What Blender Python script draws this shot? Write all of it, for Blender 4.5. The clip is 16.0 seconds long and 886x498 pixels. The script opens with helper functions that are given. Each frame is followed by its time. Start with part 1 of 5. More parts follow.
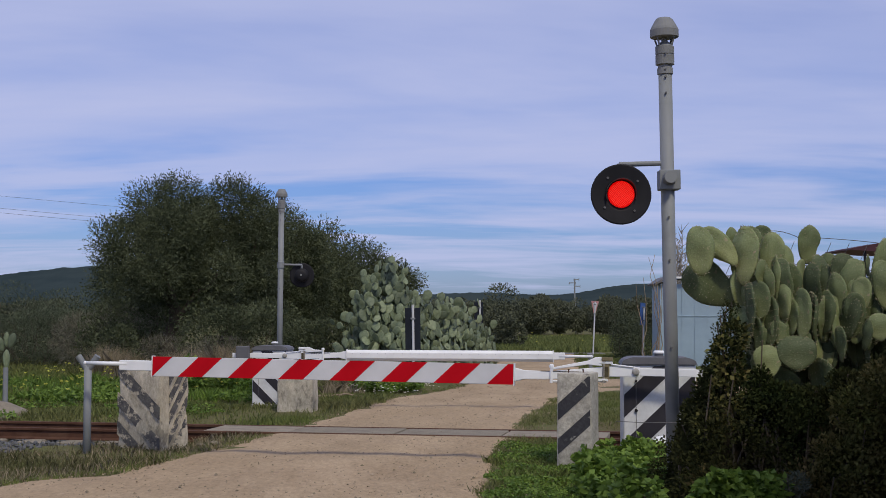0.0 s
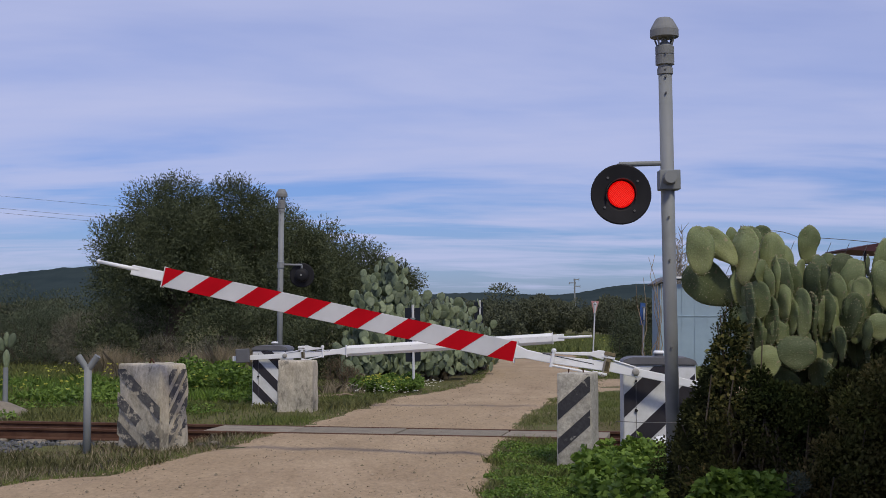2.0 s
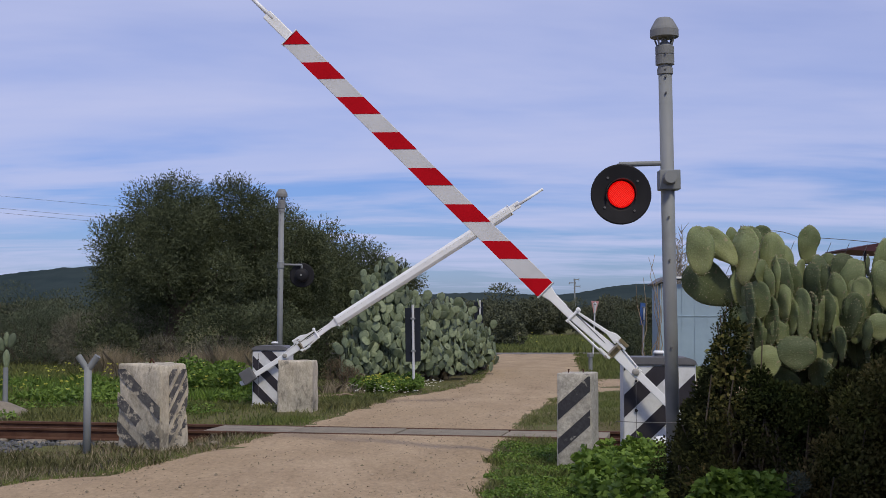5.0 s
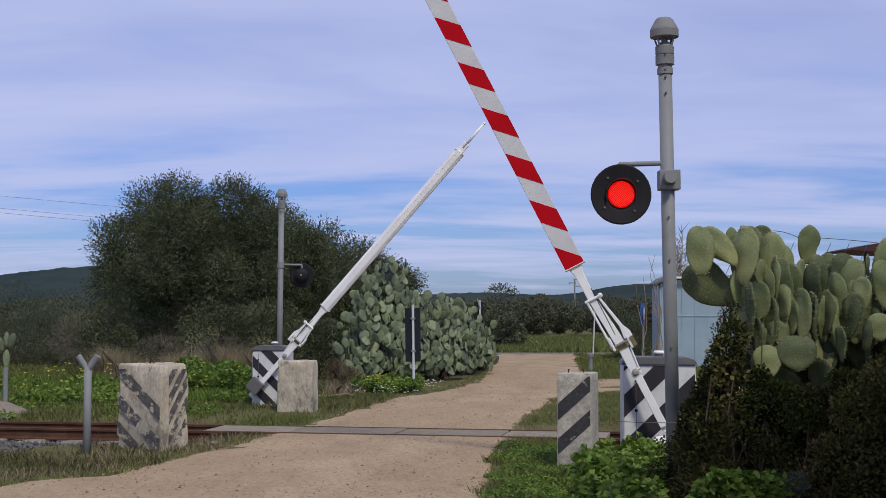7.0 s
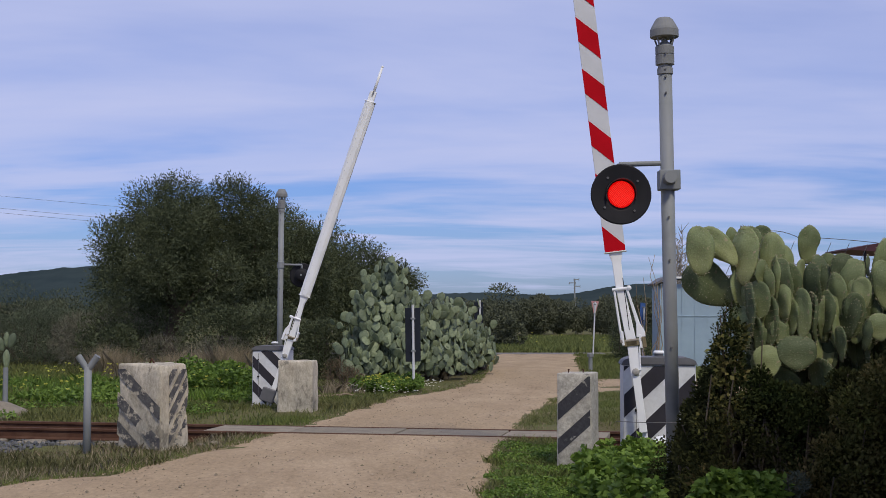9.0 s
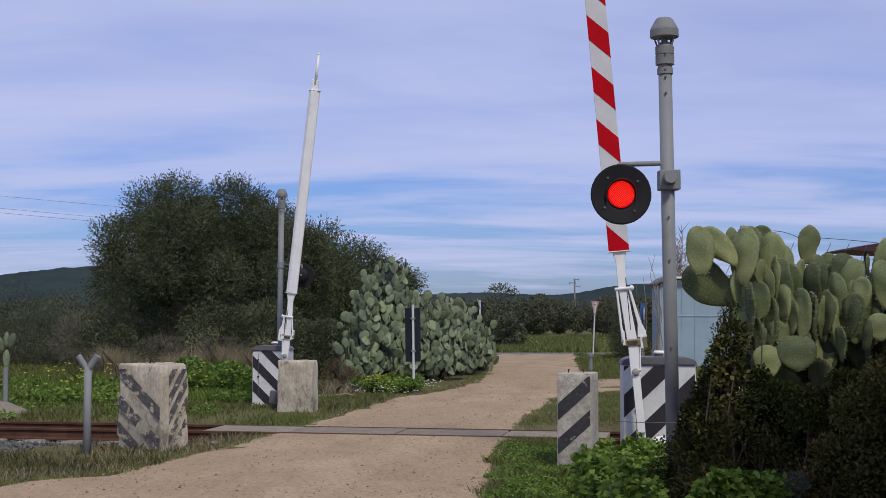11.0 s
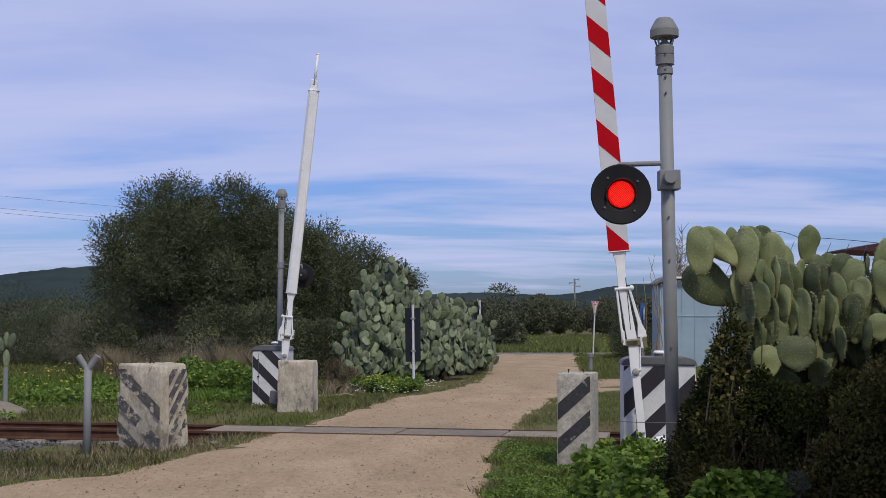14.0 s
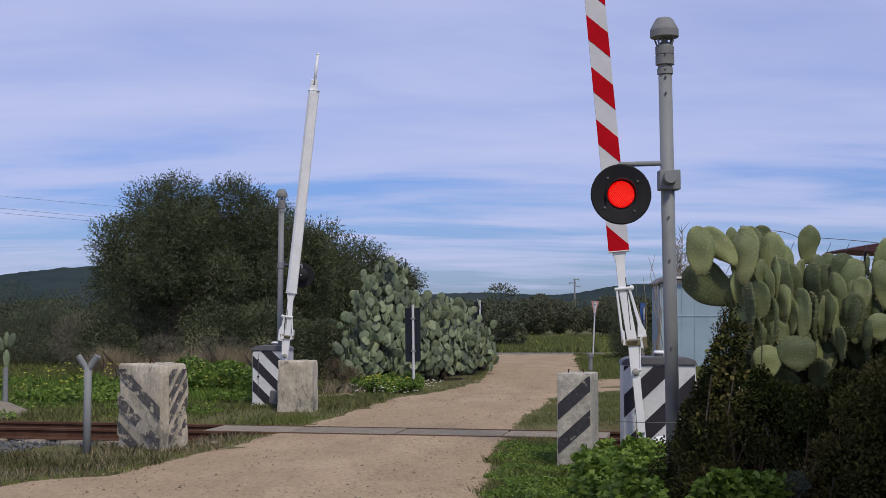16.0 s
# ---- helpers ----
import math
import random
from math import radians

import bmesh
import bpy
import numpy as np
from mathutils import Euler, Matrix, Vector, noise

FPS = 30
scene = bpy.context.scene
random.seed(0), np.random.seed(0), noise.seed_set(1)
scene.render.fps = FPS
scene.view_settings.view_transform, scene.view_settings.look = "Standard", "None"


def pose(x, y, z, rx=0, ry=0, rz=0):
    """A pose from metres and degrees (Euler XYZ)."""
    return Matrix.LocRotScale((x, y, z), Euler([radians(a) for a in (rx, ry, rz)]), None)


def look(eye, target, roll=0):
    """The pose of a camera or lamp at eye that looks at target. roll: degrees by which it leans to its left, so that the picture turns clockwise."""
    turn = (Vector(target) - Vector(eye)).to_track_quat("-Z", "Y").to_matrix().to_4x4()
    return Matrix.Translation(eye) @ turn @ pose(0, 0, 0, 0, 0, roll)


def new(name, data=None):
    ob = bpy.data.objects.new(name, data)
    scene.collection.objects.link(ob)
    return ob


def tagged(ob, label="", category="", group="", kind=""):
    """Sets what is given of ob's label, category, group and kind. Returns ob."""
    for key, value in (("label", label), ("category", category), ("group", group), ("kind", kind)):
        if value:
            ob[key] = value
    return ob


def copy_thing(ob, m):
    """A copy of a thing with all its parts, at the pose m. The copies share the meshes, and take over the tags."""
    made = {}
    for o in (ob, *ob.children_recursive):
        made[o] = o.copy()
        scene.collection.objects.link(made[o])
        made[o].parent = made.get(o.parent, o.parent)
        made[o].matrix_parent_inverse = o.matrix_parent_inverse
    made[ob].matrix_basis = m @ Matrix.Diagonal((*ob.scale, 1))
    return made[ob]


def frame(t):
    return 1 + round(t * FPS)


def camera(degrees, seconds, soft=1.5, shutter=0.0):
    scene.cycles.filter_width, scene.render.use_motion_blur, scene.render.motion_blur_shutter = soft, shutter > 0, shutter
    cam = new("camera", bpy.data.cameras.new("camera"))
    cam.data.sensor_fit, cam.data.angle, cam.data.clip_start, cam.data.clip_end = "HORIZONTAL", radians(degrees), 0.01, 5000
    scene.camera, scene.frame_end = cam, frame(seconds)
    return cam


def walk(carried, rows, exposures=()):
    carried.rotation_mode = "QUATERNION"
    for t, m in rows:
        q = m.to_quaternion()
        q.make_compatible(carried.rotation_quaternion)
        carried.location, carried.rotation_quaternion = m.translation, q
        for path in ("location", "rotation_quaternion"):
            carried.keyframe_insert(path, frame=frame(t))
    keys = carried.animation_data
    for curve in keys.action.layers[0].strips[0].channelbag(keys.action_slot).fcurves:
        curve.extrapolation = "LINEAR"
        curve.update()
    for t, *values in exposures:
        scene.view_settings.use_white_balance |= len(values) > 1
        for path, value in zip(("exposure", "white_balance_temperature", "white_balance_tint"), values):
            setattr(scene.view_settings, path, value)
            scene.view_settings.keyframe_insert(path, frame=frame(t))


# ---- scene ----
cam = camera(36.18, 16.0, soft=0.8)
EYE = (0.0, 0.0, 1.7)
VIEW = look(EYE, (0.0, 24.0, 1.7 + 24.0 * 109 / 2400))
walk(cam, [(0.0, VIEW), (16.0, VIEW)], [(0.0, -0.10), (4.0, -0.07), (6.5, 0.0), (16.0, 0.0)])

# ---- light ----
SUN_AZ, SUN_EL = 159.0, 51.0          # degrees: azimuth from +y towards +x, height
sun = new("sun", bpy.data.lights.new("sun", "SUN"))
sun.data.energy, sun.data.angle, sun.data.color = 2.35, radians(7.5), (1.0, 0.90, 0.68)
_a, _e = radians(SUN_AZ), radians(SUN_EL)
SUN_WAY = Vector((math.sin(_a) * math.cos(_e), math.cos(_a) * math.cos(_e), math.sin(_e)))
sun.matrix_world = look(SUN_WAY * 50, (0, 0, 0))

world = bpy.data.worlds.new("sky")
scene.world = world
world.use_nodes = True


def build_sky():
    nt = world.node_tree
    n, lk = nt.nodes, nt.links
    n.clear()
    sky = n.new("ShaderNodeTexSky")
    sky.sky_type, sky.sun_disc = "NISHITA", False
    sky.sun_elevation, sky.sun_rotation = radians(SUN_EL), radians(SUN_AZ)
    sky.air_density, sky.dust_density, sky.ozone_density = 1.0, 0.6, 2.0
    co = n.new("ShaderNodeTexCoord")
    sep = n.new("ShaderNodeSeparateXYZ")
    lk.new(co.outputs["Generated"], sep.inputs[0])

    def m(op, a, b, clamp=False):
        q = n.new("ShaderNodeMath")
        q.operation, q.use_clamp = op, clamp
        for i, v in enumerate((a, b)):
            if isinstance(v, (int, float)):
                q.inputs[i].default_value = v
            else:
                lk.new(v, q.inputs[i])
        return q.outputs[0]
    # clouds lie on a flat layer: stretch by the height above the horizon
    h = m("ADD", m("MAXIMUM", sep.outputs["Z"], 0.0), 0.11)
    vec = n.new("ShaderNodeCombineXYZ")
    lk.new(m("DIVIDE", sep.outputs["X"], h), vec.inputs[0])
    lk.new(m("DIVIDE", sep.outputs["Y"], h), vec.inputs[1])

    def cloud(scale, detail, stretch, lo, hi, w, turn=14):
        mp = n.new("ShaderNodeMapping")
        lk.new(vec.outputs[0], mp.inputs["Vector"])
        mp.inputs["Rotation"].default_value = (0, 0, radians(turn))
        mp.inputs["Scale"].default_value = (scale, scale * stretch, 1)
        mp.inputs["Location"].default_value = (w, w * 0.7, w)
        t = n.new("ShaderNodeTexNoise")
        lk.new(mp.outputs[0], t.inputs["Vector"])
        t.inputs["Scale"].default_value, t.inputs["Detail"].default_value = 1.0, detail
        t.inputs["Roughness"].default_value = 0.55
        t.inputs["Distortion"].default_value = 0.3
        r = n.new("ShaderNodeMapRange")
        r.interpolation_type = "SMOOTHSTEP"
        lk.new(t.outputs["Fac"], r.inputs["Value"])
        r.inputs["From Min"].default_value, r.inputs["From Max"].default_value = lo, hi
        return r.outputs["Result"]
    veil = cloud(0.55, 5, 1.7, 0.34, 0.66, 3.1, 24)
    streak = cloud(0.75, 5, 2.6, 0.38, 0.66, 7.3, 17)
    # the veil thins out low over the horizon, where bluer sky shows between streaks
    thin = n.new("ShaderNodeMapRange")
    thin.interpolation_type = "SMOOTHSTEP"
    lk.new(m("ADD", sep.outputs["Z"], m("MULTIPLY", m("SUBTRACT", veil, 0.5), 0.05)), thin.inputs["Value"])
    thin.inputs["From Min"].default_value, thin.inputs["From Max"].default_value = 0.055, 0.125
    body = m("ADD", m("MULTIPLY", veil, 0.34), 0.66)
    low = m("MULTIPLY", streak, 0.88)
    cover = m("ADD", m("MULTIPLY", body, thin.outputs["Result"]), m("MULTIPLY", low, m("SUBTRACT", 1.0, thin.outputs["Result"])), True)
    cover = m("SUBTRACT", cover, m("MULTIPLY", m("SUBTRACT", 1.0, streak), 0.12), True)
    mix = n.new("ShaderNodeMix")
    mix.data_type = "RGBA"
    lk.new(m("MULTIPLY", cover, 0.9), mix.inputs["Factor"])
    tone = n.new("ShaderNodeMix")
    tone.data_type, tone.blend_type = "RGBA", "MULTIPLY"
    tone.inputs["Factor"].default_value = 1.0
    lk.new(sky.outputs[0], tone.inputs["A"])
    tone.inputs["B"].default_value = (0.48, 0.62, 1.11, 1)
    lk.new(tone.outputs["Result"], mix.inputs["A"])
    mix.inputs["B"].default_value = (5.35, 5.75, 8.4, 1)
    bg = n.new("ShaderNodeBackground")
    lk.new(mix.outputs["Result"], bg.inputs["Color"])
    bg.inputs["Strength"].default_value = 0.10
    out = n.new("ShaderNodeOutputWorld")
    lk.new(bg.outputs[0], out.inputs["Surface"])


build_sky()


# ---- materials ----
def mat(name, c1, c2=None, scale=6.0, rough=0.8, metal=0.0, bump=0.0, bscale=40.0, c3=None, island=0.0, obj=0.0,
        spots=None, spot_at=0.62, spot_scale=3.0, trans=0.0, coords="Object", stretch=(1, 1, 1), spec=0.5, dots=0.0, grain=0.0, gscale=55.0):
    """Two-scale colour variation, wear spots, relief; optional variation per loose piece or per object."""
    mt = bpy.data.materials.new(name)
    mt.use_nodes = True
    nt = mt.node_tree
    n, lk = nt.nodes, nt.links
    b = n["Principled BSDF"]
    b.inputs["Roughness"].default_value, b.inputs["Metallic"].default_value = rough, metal
    b.inputs["Specular IOR Level"].default_value = spec
    co = n.new("ShaderNodeTexCoord")
    mp = n.new("ShaderNodeMapping")
    lk.new(co.outputs[coords], mp.inputs["Vector"])
    mp.inputs["Scale"].default_value = stretch

    def noise_tex(s, detail=5.0, rg=0.6):
        t = n.new("ShaderNodeTexNoise")
        lk.new(mp.outputs[0], t.inputs["Vector"])
        t.inputs["Scale"].default_value, t.inputs["Detail"].default_value = s, detail
        t.inputs["Roughness"].default_value = rg
        return t.outputs["Fac"]

    def rng(v, lo, hi, a=0.0, z=1.0):
        r = n.new("ShaderNodeMapRange")
        lk.new(v, r.inputs["Value"])
        for k, q in (("From Min", lo), ("From Max", hi), ("To Min", a), ("To Max", z)):
            r.inputs[k].default_value = q
        return r.outputs["Result"]

    def mixc(f, a, c, blend="MIX"):
        q = n.new("ShaderNodeMix")
        q.data_type, q.blend_type = "RGBA", blend
        if isinstance(f, float):
            q.inputs["Factor"].default_value = f
        else:
            lk.new(f, q.inputs["Factor"])
        for s, v in (("A", a), ("B", c)):
            if isinstance(v, tuple):
                q.inputs[s].default_value = (*v, 1)
            else:
                lk.new(v, q.inputs[s])
        return q.outputs["Result"]
    c2 = c2 or tuple(v * 0.75 for v in c1)
    col = mixc(rng(noise_tex(scale), 0.3, 0.7), c1, c2)
    if c3:
        col = mixc(rng(noise_tex(scale * 0.17, 3.0), 0.42, 0.66), col, c3)
    if spots:
        col = mixc(rng(noise_tex(spot_scale, 6.0, 0.7), spot_at, spot_at + 0.07), col, spots)
    for src, amount in (("island", island), ("obj", obj)):
        if amount:
            if src == "island":
                g = n.new("ShaderNodeNewGeometry").outputs["Random Per Island"]
            else:
                g = n.new("ShaderNodeObjectInfo").outputs["Random"]
            hs = n.new("ShaderNodeHueSaturation")
            lk.new(rng(g, 0, 1, 1 - amount, 1 + amount), hs.inputs["Value"])
            lk.new(rng(g, 0, 1, 0.5 + amount * 0.03, 0.5 - amount * 0.03), hs.inputs["Hue"])
            lk.new(col, hs.inputs["Color"])
            col = hs.outputs["Color"]
    if grain:
        fine = rng(noise_tex(gscale, 4.0, 0.75), 0.3, 0.7, 1 - grain, 1 + grain)
        hv = n.new("ShaderNodeHueSaturation")
        lk.new(fine, hv.inputs["Value"])
        lk.new(col, hv.inputs["Color"])
        col = hv.outputs["Color"]
    if dots:
        vo = n.new("ShaderNodeTexVoronoi")
        lk.new(mp.outputs[0], vo.inputs["Vector"])
        vo.inputs["Scale"].default_value = dots
        vo.inputs["Randomness"].default_value = 0.45
        col = mixc(rng(vo.outputs["Distance"], 0.10, 0.22, 0.5, 0.0), col, (0.30, 0.30, 0.20))
        vb = n.new("ShaderNodeBump")
        vb.inputs["Distance"].default_value, vb.inputs["Strength"].default_value = 0.002, 0.3
        vb.invert = True
        lk.new(rng(vo.outputs["Distance"], 0.05, 0.5), vb.inputs["Height"])
    lk.new(col, b.inputs["Base Color"])
    lk.new(rng(noise_tex(scale * 1.7), 0.2, 0.8, max(rough - 0.1, 0.02), min(rough + 0.1, 1.0)), b.inputs["Roughness"])
    if bump:
        bp = n.new("ShaderNodeBump")
        bp.inputs["Distance"].default_value, bp.inputs["Strength"].default_value = bump, 0.8
        lk.new(noise_tex(bscale, 6.0, 0.65), bp.inputs["Height"])
        if dots:
            lk.new(vb.outputs[0], bp.inputs["Normal"])
        lk.new(bp.outputs[0], b.inputs["Normal"])
    if trans:
        tr = n.new("ShaderNodeBsdfTranslucent")
        lk.new(col, tr.inputs["Color"])
        ms = n.new("ShaderNodeMixShader")
        ms.inputs[0].default_value = trans
        lk.new(b.outputs[0], ms.inputs[1])
        lk.new(tr.outputs[0], ms.inputs[2])
        lk.new(ms.outputs[0], n["Material Output"].inputs["Surface"])
    return mt


def glow(name, color, strength):
    mt = bpy.data.materials.new(name)
    mt.use_nodes = True
    nt = mt.node_tree
    b = nt.nodes["Principled BSDF"]
    b.inputs["Base Color"].default_value = (0.25, 0.01, 0.01, 1)
    b.inputs["Roughness"].default_value = 0.6
    b.inputs["Specular IOR Level"].default_value = 0.1
    b.inputs["Emission Color"].default_value = (*color, 1)
    b.inputs["Emission Strength"].default_value = strength
    return mt


M = dict(
    dirt=mat("road_dirt", (0.420, 0.323, 0.216), (0.275, 0.204, 0.131), 1.2, 0.97, spec=0.12, grain=0.22, gscale=22.0, bump=0.016, bscale=16, c3=(0.33, 0.248, 0.158), spots=(0.19, 0.135, 0.088), spot_at=0.66, spot_scale=9.0, stretch=(1, 0.4, 1)),
    soil=mat("ground_soil", (0.092, 0.105, 0.038), (0.128, 0.120, 0.055), 1.6, 0.97, spec=0.08, grain=0.35, gscale=30.0, bump=0.03, bscale=12, c3=(0.11, 0.095, 0.05)),
    tarmac=mat("asphalt", (0.15, 0.142, 0.13), (0.12, 0.113, 0.10), 8, 0.9, bump=0.004, bscale=90),
    ballast=mat("ballast_stone", (0.125, 0.13, 0.14), (0.075, 0.077, 0.084), 9, 0.9, bump=0.01, island=0.35),
    concrete=mat("concrete_slab", (0.27, 0.238, 0.19), (0.19, 0.168, 0.135), 5, 0.95, spec=0.1, grain=0.16, bump=0.004, bscale=60, spots=(0.24, 0.21, 0.17), spot_at=0.6, obj=0.08),
    block=mat("weathered_concrete", (0.60, 0.54, 0.44), (0.34, 0.30, 0.235), 5.0, 0.95, spec=0.15, grain=0.28, gscale=26.0, bump=0.02, bscale=22, c3=(0.36, 0.335, 0.28), spots=(0.21, 0.19, 0.155), spot_at=0.56, spot_scale=4, stretch=(1, 1, 0.55)),
    block_grey=mat("grey_concrete", (0.52, 0.49, 0.43), (0.29, 0.275, 0.24), 6, 0.92, grain=0.32, gscale=26.0, c3=(0.31, 0.30, 0.27), spec=0.15, bump=0.01, bscale=30, spots=(0.16, 0.15, 0.14), spot_at=0.63, spot_scale=7),
    oldblack=mat("worn_black_paint", (0.055, 0.054, 0.062), (0.13, 0.125, 0.12), 11, 0.85, spec=0.15, bump=0.004, grain=0.3, gscale=40.0, spots=(0.42, 0.375, 0.30), spot_at=0.52, spot_scale=9),
    darkband=mat("faded_black_paint", (0.038, 0.038, 0.046), (0.06, 0.06, 0.066), 7, 0.85, spec=0.15, bump=0.004, spots=(0.25, 0.24, 0.22), spot_at=0.61, spot_scale=12, grain=0.3, gscale=30.0),
    black=mat("black_paint", (0.022, 0.020, 0.026), (0.035, 0.032, 0.04), 5, 0.5, bump=0.001, spec=0.3),
    white=mat("white_paint", (0.80, 0.81, 0.83), (0.68, 0.69, 0.71), 3, 0.45, bump=0.001, spots=(0.45, 0.40, 0.34), spot_at=0.72, spot_scale=5),
    panel=mat("reflective_white", (0.57, 0.58, 0.61), (0.49, 0.50, 0.53), 3, 0.6, spec=0.2),
    red=mat("reflective_red", (0.47, 0.004, 0.012), (0.38, 0.003, 0.009), 3, 0.6, spec=0.06),
    rust=mat("rusty_steel", (0.085, 0.040, 0.025), (0.055, 0.026, 0.018), 9, 0.85, spec=0.2, bump=0.002, c3=(0.11, 0.06, 0.04)),
    galv=mat("galvanised_steel", (0.235, 0.250, 0.258), (0.180, 0.193, 0.200), 7, 0.65, metal=0.1, bump=0.001, c3=(0.225, 0.238, 0.26), spec=0.25),
    primer=mat("tan_steel", (0.24, 0.20, 0.12), (0.13, 0.105, 0.06), 14, 0.7, bump=0.002, spec=0.2),
    # the tan steel again, with the shade of the yoke's hollow in its colour
    shadeprimer=mat("shaded_tan_steel", (0.10, 0.085, 0.05), (0.05, 0.042, 0.028), 14, 0.8, bump=0.002, spec=0.1),
    housingwhite=mat("dirty_white_paint", (0.66, 0.67, 0.69), (0.52, 0.53, 0.55), 3, 0.5, bump=0.001, spots=(0.36, 0.32, 0.27), spot_at=0.66, spot_scale=5, grain=0.08, gscale=18.0),
    hub=mat("worn_grey_hub", (0.40, 0.39, 0.37), (0.27, 0.26, 0.24), 9, 0.6, spec=0.2),
    cap=mat("grey_cast_metal", (0.235, 0.242, 0.25), (0.165, 0.172, 0.18), 5, 0.65, bump=0.001, spec=0.2),
    steel=mat("dull_steel", (0.36, 0.33, 0.28), (0.22, 0.19, 0.15), 12, 0.5, metal=0.6, bump=0.001),
    dark=mat("dark_grey_plastic", (0.012, 0.012, 0.015), (0.018, 0.018, 0.022), 6, 0.6, spec=0.2),
    visor=mat("worn_black_visor", (0.045, 0.045, 0.050), (0.03, 0.03, 0.034), 6, 0.5, spec=0.3),
    lid=mat("grey_lid_paint", (0.13, 0.13, 0.14), (0.09, 0.09, 0.10), 5, 0.55, bump=0.001),
    olive=mat("olive_leaf", (0.122, 0.140, 0.080), (0.058, 0.072, 0.040), 1.1, 0.85, island=0.20, trans=0.2, spec=0.08),
    scrub=mat("scrub_leaf", (0.106, 0.126, 0.084), (0.066, 0.082, 0.050), 0.8, 0.85, island=0.22, trans=0.2, spec=0.08),
    bark=mat("bark", (0.10, 0.08, 0.06), (0.055, 0.045, 0.035), 9, 0.95, bump=0.02, bscale=20),
    twig=mat("dry_twig", (0.30, 0.24, 0.16), (0.20, 0.15, 0.10), 8, 0.9, island=0.3),
    pad=mat("cactus_skin", (0.150, 0.188, 0.092), (0.074, 0.108, 0.048), 3, 0.6, dots=17.0, bump=0.004, bscale=26, c3=(0.150, 0.168, 0.070), obj=0.6, spots=(0.215, 0.19, 0.115), spot_at=0.595, spot_scale=7, spec=0.3, grain=0.22, gscale=34.0),
    padfar=mat("grey_cactus_skin", (0.172, 0.208, 0.120), (0.086, 0.118, 0.066), 5, 0.6, bump=0.004, bscale=22, obj=0.45, spots=(0.22, 0.19, 0.09), spot_at=0.72, spot_scale=8),
    spine=mat("cactus_spine", (0.36, 0.33, 0.22), (0.26, 0.23, 0.15), 8, 0.8),
    verge=mat("verge_grass", (0.074, 0.086, 0.031), (0.098, 0.095, 0.045), 0.9, 0.8, island=0.4, trans=0.25, c3=(0.13, 0.11, 0.06), spec=0.1),
    grass=mat("grass_blade", (0.130, 0.172, 0.045), (0.160, 0.185, 0.060), 0.9, 0.7, island=0.4, trans=0.3, c3=(0.17, 0.165, 0.075), spec=0.2),
    field=mat("field_grass", (0.145, 0.180, 0.058), (0.170, 0.190, 0.072), 0.3, 0.8, island=0.3, trans=0.3, spec=0.1),
    litter=mat("leaf_litter", (0.13, 0.085, 0.05), (0.08, 0.055, 0.035), 4, 0.9, island=0.4),
    weed=mat("weed_leaf", (0.155, 0.245, 0.042), (0.100, 0.172, 0.030), 2, 0.6, island=0.4, trans=0.3, spec=0.3),
    drygrass=mat("dry_grass", (0.30, 0.25, 0.165), (0.19, 0.16, 0.105), 0.8, 0.9, island=0.35, trans=0.15),
    ivy=mat("ivy_leaf", (0.018, 0.030, 0.011), (0.048, 0.062, 0.021), 3.0, 0.85, island=0.28, trans=0.12, c3=(0.048, 0.042, 0.019), spec=0.03),
    brush=mat("brown_brushwood", (0.15, 0.115, 0.075), (0.09, 0.07, 0.045), 3.0, 0.9, island=0.3, spec=0.05),
    greytwig=mat("grey_twig", (0.19, 0.18, 0.145), (0.12, 0.115, 0.085), 2.0, 0.9, island=0.3, spec=0.05),
    deadwood=mat("dead_grey_wood", (0.33, 0.30, 0.26), (0.20, 0.18, 0.15), 9, 0.9, island=0.3),
    earth=mat("dark_earth", (0.05, 0.04, 0.028), (0.03, 0.026, 0.018), 5, 0.95, bump=0.02, bscale=18, spec=0.05),
    yellow=mat("yellow_petal", (0.58, 0.56, 0.08), (0.50, 0.50, 0.10), 4, 0.7, trans=0.3),
    bramble=mat("bramble_leaf", (0.095, 0.112, 0.034), (0.125, 0.095, 0.042), 3.0, 0.8, island=0.5, trans=0.2, spec=0.05),
    greyleaf=mat("grey_leaf", (0.10, 0.115, 0.09), (0.07, 0.085, 0.065), 3.0, 0.8, island=0.3, trans=0.1, spec=0.05),
    pebble=mat("road_pebble", (0.36, 0.30, 0.22), (0.17, 0.135, 0.095), 6.0, 0.9, island=0.5, spec=0.1),
    petal=mat("white_petal", (0.75, 0.75, 0.70), (0.6, 0.6, 0.5), 4, 0.7, trans=0.2),
    hut=mat("blue_grey_sheet", (0.30, 0.40, 0.48), (0.25, 0.34, 0.42), 2, 0.6, metal=0.1, spots=(0.20, 0.22, 0.22), spot_at=0.70),
    # the blue of distant haze is mixed into the hills' colour
    hill=mat("wooded_hill_in_haze", (0.026, 0.040, 0.046), (0.040, 0.056, 0.060), 0.02, 1.0, c3=(0.05, 0.066, 0.066), spec=0.0),
    far=mat("far_grove", (0.108, 0.118, 0.078), (0.080, 0.090, 0.056), 0.3, 0.85, island=0.25, trans=0.15, spec=0.1),
    signback=mat("dark_sign_back", (0.022, 0.026, 0.036), (0.016, 0.019, 0.027), 4, 0.8, spec=0.05),
    blue=mat("blue_sign", (0.03, 0.10, 0.32), (0.03, 0.08, 0.26), 4, 0.5),
    pink=mat("faded_red_rim", (0.46, 0.24, 0.24), (0.40, 0.20, 0.20), 4, 0.6),
    maroon=mat("maroon_canvas", (0.055, 0.011, 0.022), (0.040, 0.009, 0.016), 4, 0.7),
    wire=mat("thin_wire", (0.10, 0.10, 0.11), (0.07, 0.07, 0.08), 4, 0.6),
